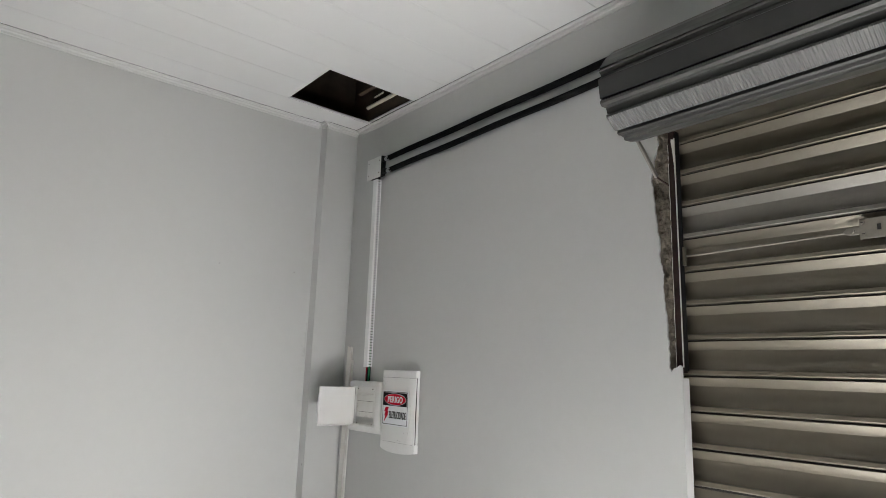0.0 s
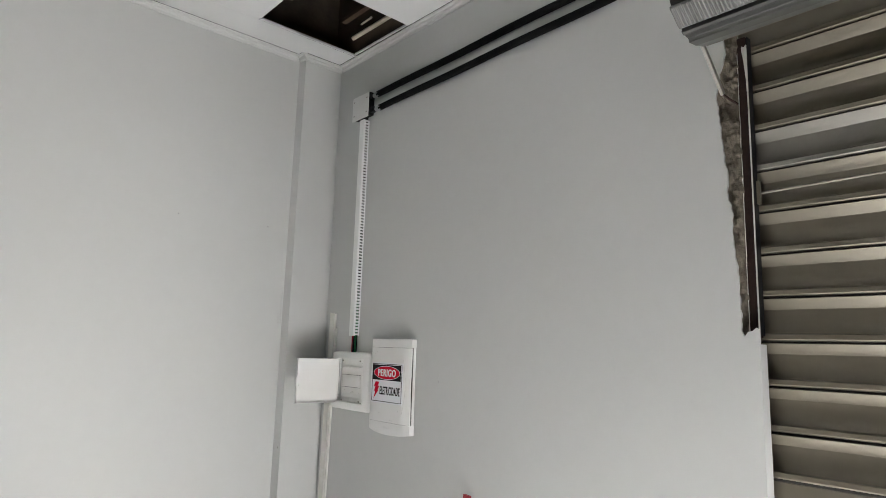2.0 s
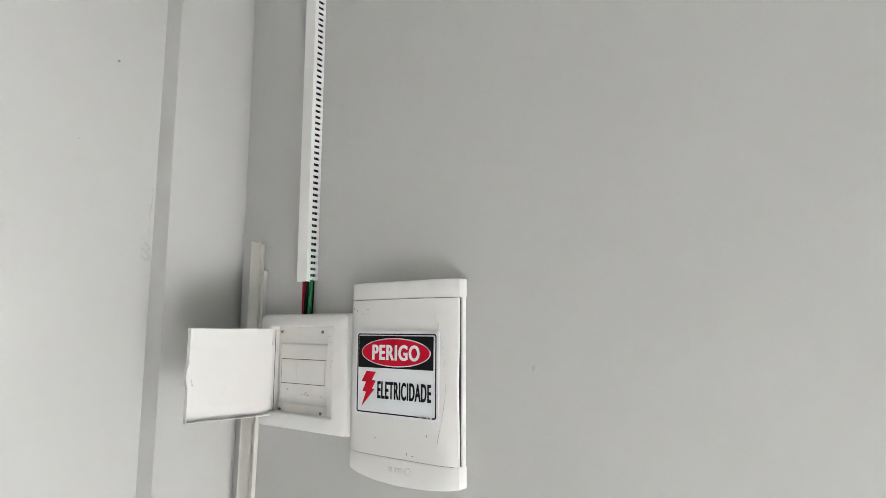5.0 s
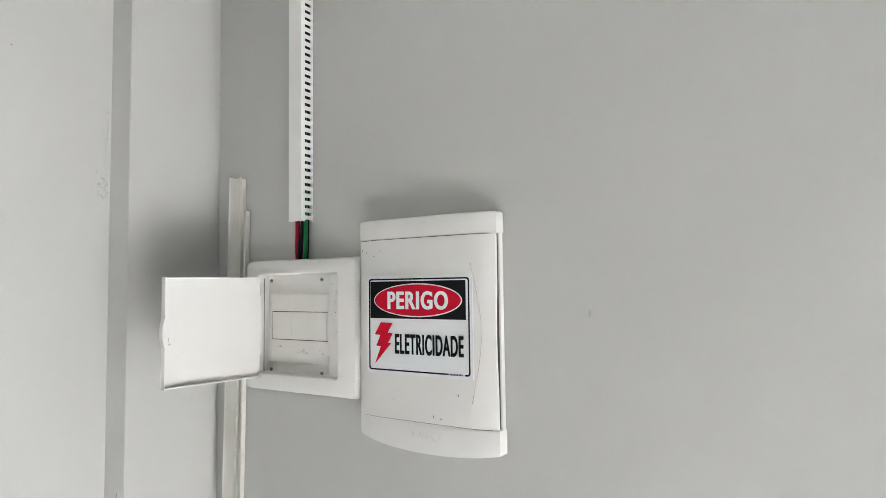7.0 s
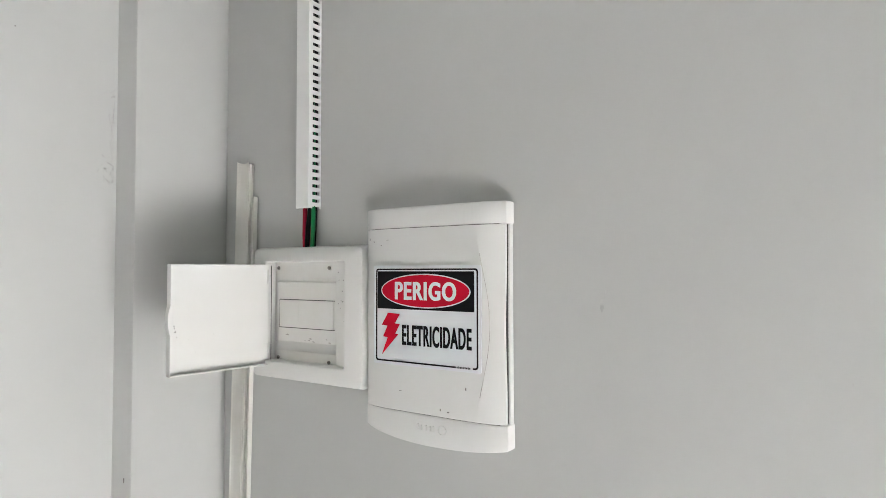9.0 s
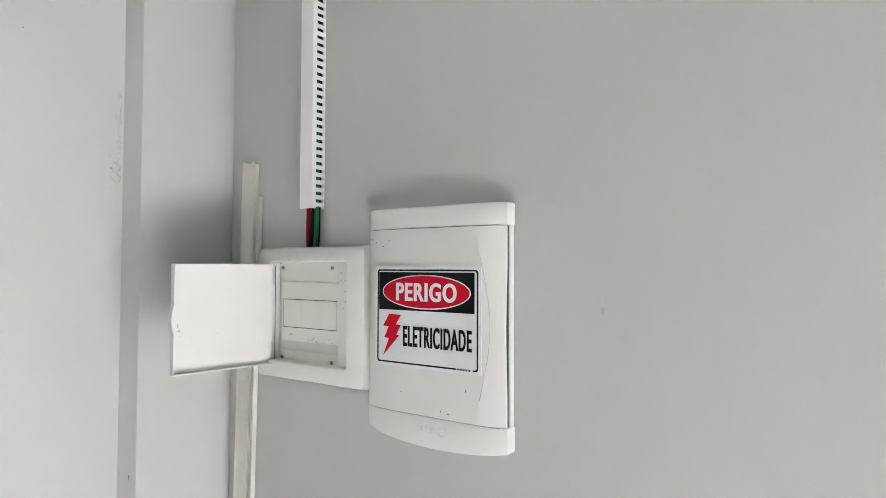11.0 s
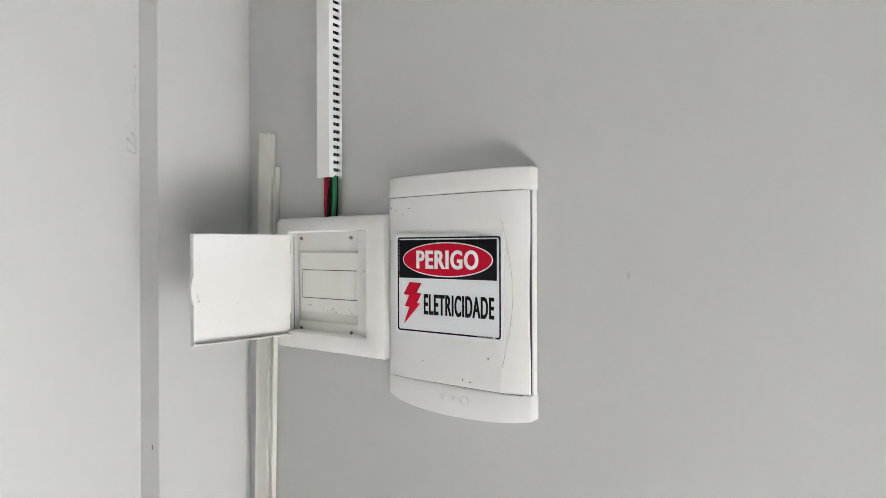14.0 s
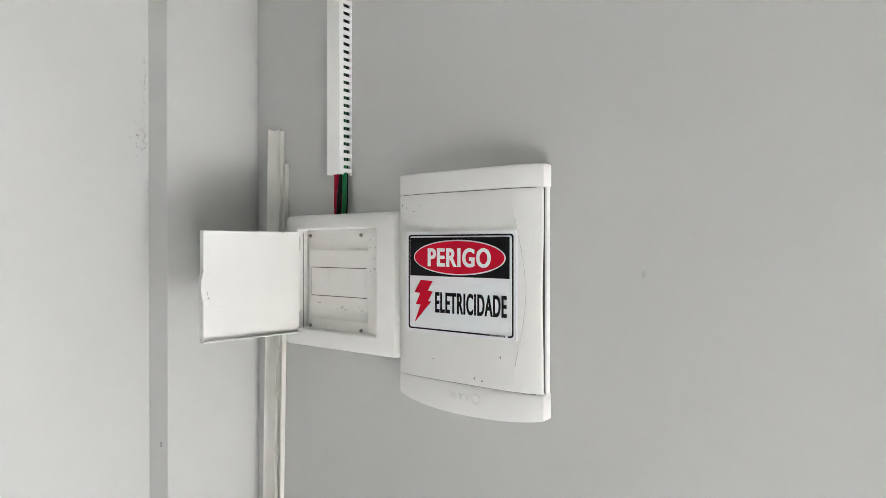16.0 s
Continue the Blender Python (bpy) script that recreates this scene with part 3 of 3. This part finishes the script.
part("side_strip", bm_prism([(-0.001, -0.0662), (-0.001, -0.0632), (-0.0105, -0.0632), (-0.0105, -0.0662), (-0.0092, -0.0662), (-0.0092, -0.0645), (-0.003, -0.0645), (-0.003, -0.0662)], 0.75, 1.870, "z"), M_DUCT, duct)
strip = thing("narrow_duct", (0, -0.085, 0.75), "narrow off-white duct strip beside a wider one", "cable duct")
part("base", bm_box((-0.008, -0.0790, 0.75), (-0.001, -0.0735, 1.810), 0.001), M_DUCT, strip)
part("lip", bm_box((-0.010, -0.0815, 0.75), (-0.001, -0.0795, 1.810), 0.0006), M_DUCT, strip)
for root in (duct, strip):
    lean = Matrix.Translation((0, -0.0465 + (0.002 if root is strip else 0), 1.868)) @ pose(0, 0, 0, 1.4) @ Matrix.Translation((0, 0.034, -1.868))
    root.matrix_world = lean @ root.matrix_world

# ---- small panel with its lid open ----
SX = -0.029
SY0, SY1, SZ0, SZ1 = -0.367, -0.109, 1.4895, 1.715      # outer frame
IY0, IY1, IZ0, IZ1 = -0.328, -0.146, 1.521, 1.689      # opening
panel = thing("small_breaker_panel", (0, -0.24, 1.49), "small white plastic breaker panel with its lid open", "breaker panel")


def bm_frame(outer, inner, x_front, x_back, bevel):
    """A rectangular ring with a rounded outer rim."""
    own = bmesh.new()
    (y0, z0, y1, z1), (a0, c0, a1, c1) = outer, inner
    b = bevel
    rings = []
    for (p0, q0, p1, q1), x, rad in (((y0, z0, y1, z1), x_back, 0.008), ((y0 + 0.001, z0 + 0.001, y1 - 0.001, z1 - 0.001), x_front + b, 0.008), ((y0 + 0.3 * b, z0 + 0.3 * b, y1 - 0.3 * b, z1 - 0.3 * b), x_front + 0.3 * b, 0.008), ((y0 + b, z0 + b, y1 - b, z1 - b), x_front, 0.006),
                                       ((a0 - 0.002, c0 - 0.002, a1 + 0.002, c1 + 0.002), x_front, 0.004), ((a0, c0, a1, c1), x_front + 0.002, 0.003), ((a0, c0, a1, c1), x_back, 0.003)):
        ring = []
        for cy, cz, st in ((p1 - rad, q1 - rad, 0), (p0 + rad, q1 - rad, 90), (p0 + rad, q0 + rad, 180), (p1 - rad, q0 + rad, 270)):
            for k in range(5):
                a = radians(st + 22.5 * k)
                ring.append(own.verts.new((x, cy + rad * math.cos(a), cz + rad * math.sin(a))))
        rings.append(ring)
    for r0, r1 in zip(rings, rings[1:]):
        n = len(r0)
        for i in range(n):
            own.faces.new((r0[i], r0[(i + 1) % n], r1[(i + 1) % n], r1[i]))
    bmesh.ops.recalc_face_normals(own, faces=own.faces)
    return own


part("frame", bm_frame((SY0, SZ0, SY1, SZ1), (IY0, IZ0, IY1, IZ1), SX, -0.0005, 0.012), M_PLASTIC, panel, smooth=True)
mask = part("mask", bm_box((-0.006, IY0 - 0.004, IZ0 - 0.004), (-0.002, IY1 + 0.004, IZ1 + 0.004)), M_PLASTIC_IN, panel)
# raised middle of the mask, with a steep top and a sloped foot
PY0, PY1 = -0.300, -0.161
bm = bm_prism([(-0.0055, 1.657), (-0.0130, 1.654), (-0.0130, 1.5545), (-0.0055, 1.536)], PY0, PY1, "y")
for v in bm.verts:
    if v.co.x > -0.008:
        v.co.y += 0.012 if v.co.y > -0.2 else -0.004
part("mask_middle", bm, M_PLASTIC_IN, mask)
part("side_slope", bm_prism([(-0.0138, -0.2985), (-0.0175, -0.3276), (-0.004, -0.3276), (-0.004, -0.2985)], IZ0 + 0.0008, IZ1 - 0.0008, "z"), M_PLASTIC_IN, mask)
part("blank_plate", bm_box((-0.0142, -0.293, 1.5785), (-0.0125, -0.1660, 1.6245), 0.0005), M_PLASTIC_IN, mask)
for lo, hi in (((-0.01335, -0.2945, 1.6247), (-0.0128, -0.1645, 1.6258)), ((-0.01335, -0.2945, 1.5772), (-0.0128, -0.1645, 1.5783)), ((-0.01335, -0.1658, 1.5772), (-0.0128, -0.1645, 1.6258)), ((-0.01445, -0.2120, 1.584), (-0.0140, -0.2116, 1.620))):
    part("joint", bm_box(lo, hi), M_GAP if hi[1] > -0.2 else M_PLASTIC_IN, mask)
for yy in (-0.1545, -0.2755):
    for zz in (1.679, 1.524):
        s = part("screw", bm_tube([(-0.0055, yy, zz), (-0.0075, yy, zz)], 0.0032, 12), M_ZINC, mask)
        part("screw_slot", bm_box((-0.0079, yy - 0.0022, zz - 0.0005), (-0.0074, yy + 0.0022, zz + 0.0005)), M_GAP, mask)

rnd = random.Random(23)
for k in range(7):
    y, z, r = rnd.uniform(-0.285, -0.175), rnd.uniform(1.556, 1.566), rnd.uniform(0.0015, 0.005)
    part("smudge", bm_prism([(y + r * math.cos(q), z + 0.22 * r * math.sin(q) + 0.0006 * math.sin(5 * q)) for q in (0, 0.9, 1.7, 2.6, 3.5, 4.4, 5.3)], -0.01325, -0.0120), M_CREASE, mask)

# the lid, swung open, a little past square to the wall
HINGE = (-0.021, -0.148)


def swing(ob):
    turn = Matrix.Translation((*HINGE, 0)) @ pose(0, 0, 0, 0, 0, -8.0) @ Matrix.Translation((-HINGE[0], -HINGE[1], 0))
    ob.data.transform(ob.matrix_world.inverted() @ turn @ ob.matrix_world)
    return ob


LZ0, LZ1, LX0, LX1 = 1.513, 1.685, -0.196, -0.022
lid = swing(part("lid", bm_box((LX0, -0.1470, LZ0 + 0.001), (LX1, -0.1445, LZ1 - 0.001), 0.0009), M_PLASTIC, panel, "thin white lid, open at right angles"))
swing(part("rim", bm_box((LX0, -0.1560, LZ0), (LX1 - 0.006, -0.1455, LZ0 + 0.0020), 0.0006), M_PLASTIC, lid))
swing(part("rim", bm_box((LX0, -0.1560, LZ1 - 0.0020), (LX1 - 0.006, -0.1455, LZ1), 0.0006), M_PLASTIC, lid))
swing(part("rim", bm_box((LX0 - 0.0018, -0.1560, LZ0), (LX0 + 0.0004, -0.1440, LZ1), 0.0006), M_PLASTIC, lid))
bm = bm_prism([(LX0 - 0.001, 1.574), (LX0 - 0.001, 1.624), (LX0 - 0.0030, 1.620), (LX0 - 0.0055, 1.609), (LX0 - 0.0060, 1.599), (LX0 - 0.0055, 1.589), (LX0 - 0.0030, 1.578)], -0.1575, -0.1465, "y")
swing(part("finger_tab", bm, M_PLASTIC, lid))
for zz in (1.538, 1.664):
    part("hinge", bm_tube([(-0.0235, -0.1475, zz - 0.012), (-0.0235, -0.1475, zz + 0.012)], 0.0016, 10), M_PLASTIC, lid)
part("hinge_gap", bm_box((-0.0195, -0.1502, LZ0 + 0.002), (-0.0187, -0.1494, LZ1 - 0.002)), M_GAP, lid)
rnd = random.Random(11)
for k in range(9):
    x, z = (LX0 + 0.008 + rnd.random() * 0.006, 1.570 + rnd.random() * 0.02) if k < 6 else (rnd.uniform(LX0 + 0.03, -0.1), rnd.uniform(1.53, 1.6))
    r = rnd.uniform(0.0004, 0.0009)
    swing(part("scuff", bm_prism([(x + r * math.cos(q), z + 1.3 * r * math.sin(q)) for q in (0, 1.1, 2.0, 3.3, 4.4, 5.5)], -0.1474, -0.1466, "y"), M_MARK, lid))
for k in range(10):
    y, z, r = rnd.uniform(-0.324, -0.304), rnd.uniform(1.588, 1.672), rnd.uniform(0.0005, 0.0012)
    x = -0.0138 - 0.0037 * (-0.2985 - y) / 0.0291
    part("scuff", bm_prism([(y + r * math.cos(q), z + r * math.sin(q)) for q in (0, 1.1, 2.0, 3.3, 4.4, 5.5)], x - 0.0004, x + 0.001, "x"), M_MARK, panel)

# ---- large panel with the warning sign ----
BY0, BY1 = -0.6115, -0.367
BX = -0.0275
big = thing("large_breaker_panel", (0, -0.5, 1.436), "large white plastic breaker panel with closed door, scuffed", "breaker panel")


def front(y):
    """The bowed face of the panel."""
    u = (BY1 - y) / (BY1 - BY0)
    return -(0.016 + 0.0045 * u + 0.0102 * (1 - abs(2 * u - 1) ** 6))


def bottom_curve(y):
    u = (y - (BY0 + BY1) / 2) / ((BY1 - BY0) / 2)
    return 1.4270 + (0.0140 if u > 0 else 0.0095) * u * u


def cap(z0, z1, curve):
    face = [(front(BY1 + (BY0 - BY1) * k / 24), BY1 + (BY0 - BY1) * k / 24) for k in range(25)]
    bm = bm_prism([*face, (-0.0008, BY0 - 0.0006), (-0.0008, BY1 - 0.002)], z0, z1, "z", 0.002)
    if curve:
        for v in bm.verts:
            w = max(0.0, (z1 - v.co.z) / (z1 - z0))
            v.co.z += w * (bottom_curve(v.co.y) - z0)
    return bm


part("bottom_cap", cap(1.4270, 1.4705, True), M_PLASTIC, big, smooth=True)
part("top_cap", cap(1.7370, 1.7675, False), M_PLASTIC, big, smooth=True)
part("body", bm_box((-0.0112, BY0 + 0.0004, 1.466), (-0.0008, BY1 - 0.003, 1.743), 0.0015), M_PLASTIC, big)
# solid dark strip deepens the shade inside the slit
part("slit_shade", bm_box((-0.0150, BY0 + 0.0028, 1.471), (-0.0112, BY0 + 0.0300, 1.737)), M_GAP, big, "dark strip that shades the slit between door and body")


# door: slightly bowed, with a shallow finger scoop along its opening side
def door_mesh():
    own = bmesh.new()
    nu, nv = 80, 40
    grid = []
    for j in range(nv + 1):
        v = j / nv
        z = 1.4711 + v * (1.7364 - 1.4711)
        end = BY0 + 0.0022 + 0.0012 * math.sin(math.pi * min(1, max(0, (v - 0.06) / 0.80))) ** 2
        row = []
        fade = math.sin(math.pi * min(1, max(0, (z - 1.480) / (1.722 - 1.480))))
        crease = -0.571 - 0.0185 * fade ** 1.4
        spots = [BY1 - 0.0012 + (crease - BY1 + 0.0012) * i / 60 for i in range(61)]
        spots += [crease - 0.0006 + (end - crease + 0.0006) * i / 19 for i in range(20)]
        for y in spots:
            x = front(y) - 0.0004
            if y < crease:
                x = min(x + 0.0004 * min(1, fade * 2) + 0.035 * (crease - y), -0.0145)
            row.append(own.verts.new((x, y, z)))
        grid.append(row)
    for j in range(nv):
        for i in range(nu):
            own.faces.new((grid[j][i], grid[j][i + 1], grid[j + 1][i + 1], grid[j + 1][i]))
    return thicken(own, (0.0050, 0, 0))


door = part("door", door_mesh(), M_PLASTIC, big, "closed white door with a shallow finger scoop")
pts = []
for k in range(4, 37):
    z = 1.480 + (1.722 - 1.480) * k / 40
    y = -0.571 - 0.0185 * math.sin(math.pi * k / 40) ** 1.4
    pts.append((front(y) - 0.0002, y, z))
part("scoop_crease", bm_tube(pts, 0.00042, 6), M_CREASE, big, "dirty line along the finger scoop")
for z0, z1 in ((1.7362, 1.7372), (1.4703, 1.4714)):
    face = [(front(BY1 + (BY0 - BY1) * k / 24) + 0.0009, BY1 + (BY0 - BY1) * k / 24) for k in range(1, 24)]
    part("door_joint", bm_prism([*face, (-0.004, BY0 + 0.006), (-0.004, BY1 - 0.004)], z0, z1, "z"), M_GAP, big)
FX = front(-0.5) - 0.0001
bm = bmesh.new()
for k, (w, h) in enumerate(((0.0035, 0.0085), (0.002, 0.0075), (0.0045, 0.008), (0.0042, 0.0075), (0.0038, 0.008))):
    bm_box((FX - 0.0006, -0.470 - k * 0.0066 - w, 1.4485), (FX + 0.001, -0.470 - k * 0.0066, 1.4485 + h), 0.0008, bm=bm)
part("embossed_mark", bm, M_PLASTIC, big)
pts = [(FX - 0.0002, -0.5135 + 0.0068 * math.cos(a * math.tau / 20), 1.4525 + 0.0062 * math.sin(a * math.tau / 20)) for a in range(21)]
part("embossed_ring", bm_tube(pts, 0.0008, 6), M_PLASTIC, big)
for yy, zz, w, h in ((-0.553, 1.514, 0.0012, 0.004), (-0.524, 1.479, 0.0026, 0.0016), (-0.511, 1.481, 0.0008, 0.004), (-0.386, 1.718, 0.0012, 0.002), (-0.402, 1.712, 0.002, 0.001), (-0.562, 1.640, 0.001, 0.002), (-0.375, 1.722, 0.0008, 0.004), (-0.440, 1.500, 0.003, 0.0005), (-0.415, 1.720, 0.004, 0.0005)):
    own = bm_prism([(yy + w * math.cos(k * 0.9) * (0.7 + 0.3 * math.sin(k * 2.3)), zz + h * math.sin(k * 0.9) * (0.7 + 0.3 * math.cos(k * 1.7))) for k in range(7)], front(yy) - 0.0009, front(yy) + 0.001, "x")
    part("scuff", own, M_MARK, big)

# ---- warning sign ----
GX = BX - 0.0045
sign = thing("warning_sign", (GX, -0.487, 1.537), "white danger sign with red oval and black lettering", "sign")
Y0S, Y1S, Z0S, Z1S = -0.580, -0.394, 1.537, 1.682


def round_rect(y0, z0, y1, z1, r):
    out = []
    for cy, cz, st in ((y1 - r, z1 - r, 0), (y0 + r, z1 - r, 90), (y0 + r, z0 + r, 180), (y1 - r, z0 + r, 270)):
        out += [(cy + r * math.cos(radians(st + 30 * k)), cz + r * math.sin(radians(st + 30 * k))) for k in range(4)]
    return out


part("plate", bm_prism(round_rect(Y0S, Z0S, Y1S, Z1S, 0.003), GX, GX + 0.0020, "x"), M_SIGN, sign)
e = 0.0004


def ring_bm(outer, inner, x0, x1):
    own = bmesh.new()
    vo = [own.verts.new((x0, a, b)) for a, b in outer]
    vi = [own.verts.new((x0, a, b)) for a, b in inner]
    n = len(outer)
    for i in range(n):
        own.faces.new((vo[i], vo[(i + 1) % n], vi[(i + 1) % n], vi[i]))
    return thicken(own, (x1 - x0, 0, 0))


part("border", ring_bm(round_rect(Y0S + 0.0045, Z0S + 0.0045, Y1S - 0.0045, Z1S - 0.0045, 0.004), round_rect(Y0S + 0.0067, Z0S + 0.0067, Y1S - 0.0067, Z1S - 0.0067, 0.003), GX - e, GX), M_INK, sign, "black printed border")
part("header_field", bm_box((GX - e, Y0S + 0.0105, 1.6185), (GX, Y1S - 0.0075, 1.6735)), M_INK, sign, "black printed field")
OC, OZ = -0.4865, 1.6455


def oval(ry, rz, n=64):
    return [(OC + ry * math.cos(k * math.tau / n), OZ + rz * math.sin(k * math.tau / n)) for k in range(n)]


part("oval_rim", bm_prism(oval(0.0775, 0.0245), GX - 2 * e, GX - e * 0.5, "x"), M_SIGN, sign, "white oval rim")
part("oval", bm_prism(oval(0.0757, 0.0228), GX - 3 * e, GX - e, "x"), M_RED, sign, "red oval")


def glyphs(body, bold):
    cu = bpy.data.curves.new("lettering", "FONT")
    cu.body, cu.size, cu.extrude, cu.offset, cu.space_character = body, 1.0, 0.004, bold, 1.13
    tmp = new("lettering", cu)
    bpy.context.view_layer.update()
    me = bpy.data.meshes.new_from_object(tmp.evaluated_get(bpy.context.evaluated_depsgraph_get()))
    bpy.data.objects.remove(tmp)
    co = np.empty(len(me.vertices) * 3)
    me.vertices.foreach_get("co", co)
    return me, co.reshape(-1, 3)


def lettering(body, left, right, base, top, x, mat, wide, tall):
    """Words in the built-in font, fitted to a box on the sign, the strokes thickened by wide across and tall up."""
    me, co = glyphs(body, 0.01)
    fat = glyphs(body, 0.02)[1]
    if len(fat) == len(co):
        co = co + (fat - co) * np.array((wide / 0.01, tall / 0.01, 0.0))
    (x0, y0, _), (x1, y1, _) = co.min(0), co.max(0)
    out = np.empty_like(co)
    out[:, 0] = x - co[:, 2] * 0.05
    out[:, 1] = left + (co[:, 0] - x0) / (x1 - x0) * (right - left)
    out[:, 2] = base + (co[:, 1] - y0) / (y1 - y0) * (top - base)
    me.vertices.foreach_set("co", out.reshape(-1))
    me.update()
    me.materials.append(mat)
    ob = new("lettering", me)
    ob.parent = sign
    ob.matrix_parent_inverse = sign.matrix_world.inverted()
    return ob


tagged(lettering("PERIGO", -0.4350, -0.5415, 1.6322, 1.6585, GX - 3.6 * e, M_SIGN, 0.034, 0.014), "white word PERIGO")
tagged(lettering("ELETRICIDADE", -0.4475, -0.5655, 1.5668, 1.5965, GX - 1.2 * e, M_INK, 0.036, 0.010), "black word ELETRICIDADE")
bolt = [(-0.4215, 1.6125), (-0.4430, 1.6115), (-0.4340, 1.5975), (-0.4430, 1.5965), (-0.4345, 1.5825), (-0.4405, 1.5822), (-0.4105, 1.5515), (-0.4210, 1.5765), (-0.4125, 1.5775), (-0.4205, 1.5935), (-0.4100, 1.5945)]
part("lightning_bolt", bm_prism(bolt, GX - 2 * e, GX, "x"), M_RED, sign, "red lightning bolt")
part("maker_bar", bm_box((GX - 2 * e, -0.567, 1.5405), (GX, -0.5405, 1.5445)), M_SIGN, sign)
for k in range(9):
    part("maker_bar", bm_box((GX - 3 * e, -0.5435 - k * 0.0025, 1.5415), (GX - e, -0.5420 - k * 0.0025, 1.5438 + 0.0004 * (k % 2))), M_INK, sign)

sign.matrix_world = pose(0, 0.0012, 0) @ sign.matrix_world

# ---- red fitting low on the wall ----
red = thing("red_wall_fitting", (0, -0.9, 1.2), "red painted metal fitting with a slot, on the wall", "bracket")
bm = ring_bm([(-0.8855, 1.20), (-0.913, 1.20), (-0.913, 1.296), (-0.8865, 1.298)], [(-0.8945, 1.262), (-0.9035, 1.262), (-0.9035, 1.283), (-0.8945, 1.283)], -0.021, -0.012)
part("tongue", bm, M_REDP, red)
part("back_plate", bm_box((-0.012, -0.916, 1.19), (-0.001, -0.882, 1.254), 0.002), M_REDP, red)


# ---- marks on the walls ----
def mark(parent, face, place, w, h, mat, seed):
    rnd = random.Random(seed)
    a, b = place
    outline = [(a + w * (0.6 + 0.5 * rnd.random()) * math.cos(k * math.tau / 9), b + h * (0.6 + 0.5 * rnd.random()) * math.sin(k * math.tau / 9)) for k in range(9)]
    if face == "north":
        bm = bm_prism(outline, LEFT - 0.0005, LEFT + 0.002, "y")
    else:
        bm = bm_prism(outline, -0.0005, 0.002, "x")
    part("wall_mark", bm, mat, parent)


rnd = random.Random(4)
for x, z, w in ((-0.645, 2.21, 0.0028), (-0.285, 2.214, 0.003), (-0.347, 2.039, 0.0012), (-0.212, 1.844, 0.0022)):
    mark(wall_north, "north", (x, z), w, w * 0.9, M_MARK, int(z * 1000))
for k in range(120):
    low = k < 45
    z = rnd.gauss(1.838, 0.014) if low else rnd.uniform(1.82, 1.985)
    off = abs(rnd.gauss(0, 0.013 if low else 0.0045))
    mark(wall_north, "north", (-0.1965 - off, z), rnd.uniform(0.0003, 0.0009), rnd.uniform(0.0004, 0.0013), M_MARK, k)
for k in range(14):
    mark(wall_north, "north", (-0.204 - rnd.random() * 0.010, rnd.uniform(1.965, 2.0)), rnd.uniform(0.0005, 0.001), rnd.uniform(0.0005, 0.001), M_MARK_L, 100 + k)
for y, z, w, h in ((-0.733, 1.632, 0.003, 0.010), (-0.991, 1.56, 0.0015, 0.0015), (-0.539, 1.778, 0.0018, 0.0012), (-0.737, 1.645, 0.0012, 0.006)):
    mark(wall_east, "east", (y, z), w, h, M_MARK_L, int(-y * 1000))
part("wall_mark", bm_box((-0.1858, 0.0115, 1.326), (-0.1846, 0.0135, 1.334), 0.0004), M_MARK, pier)
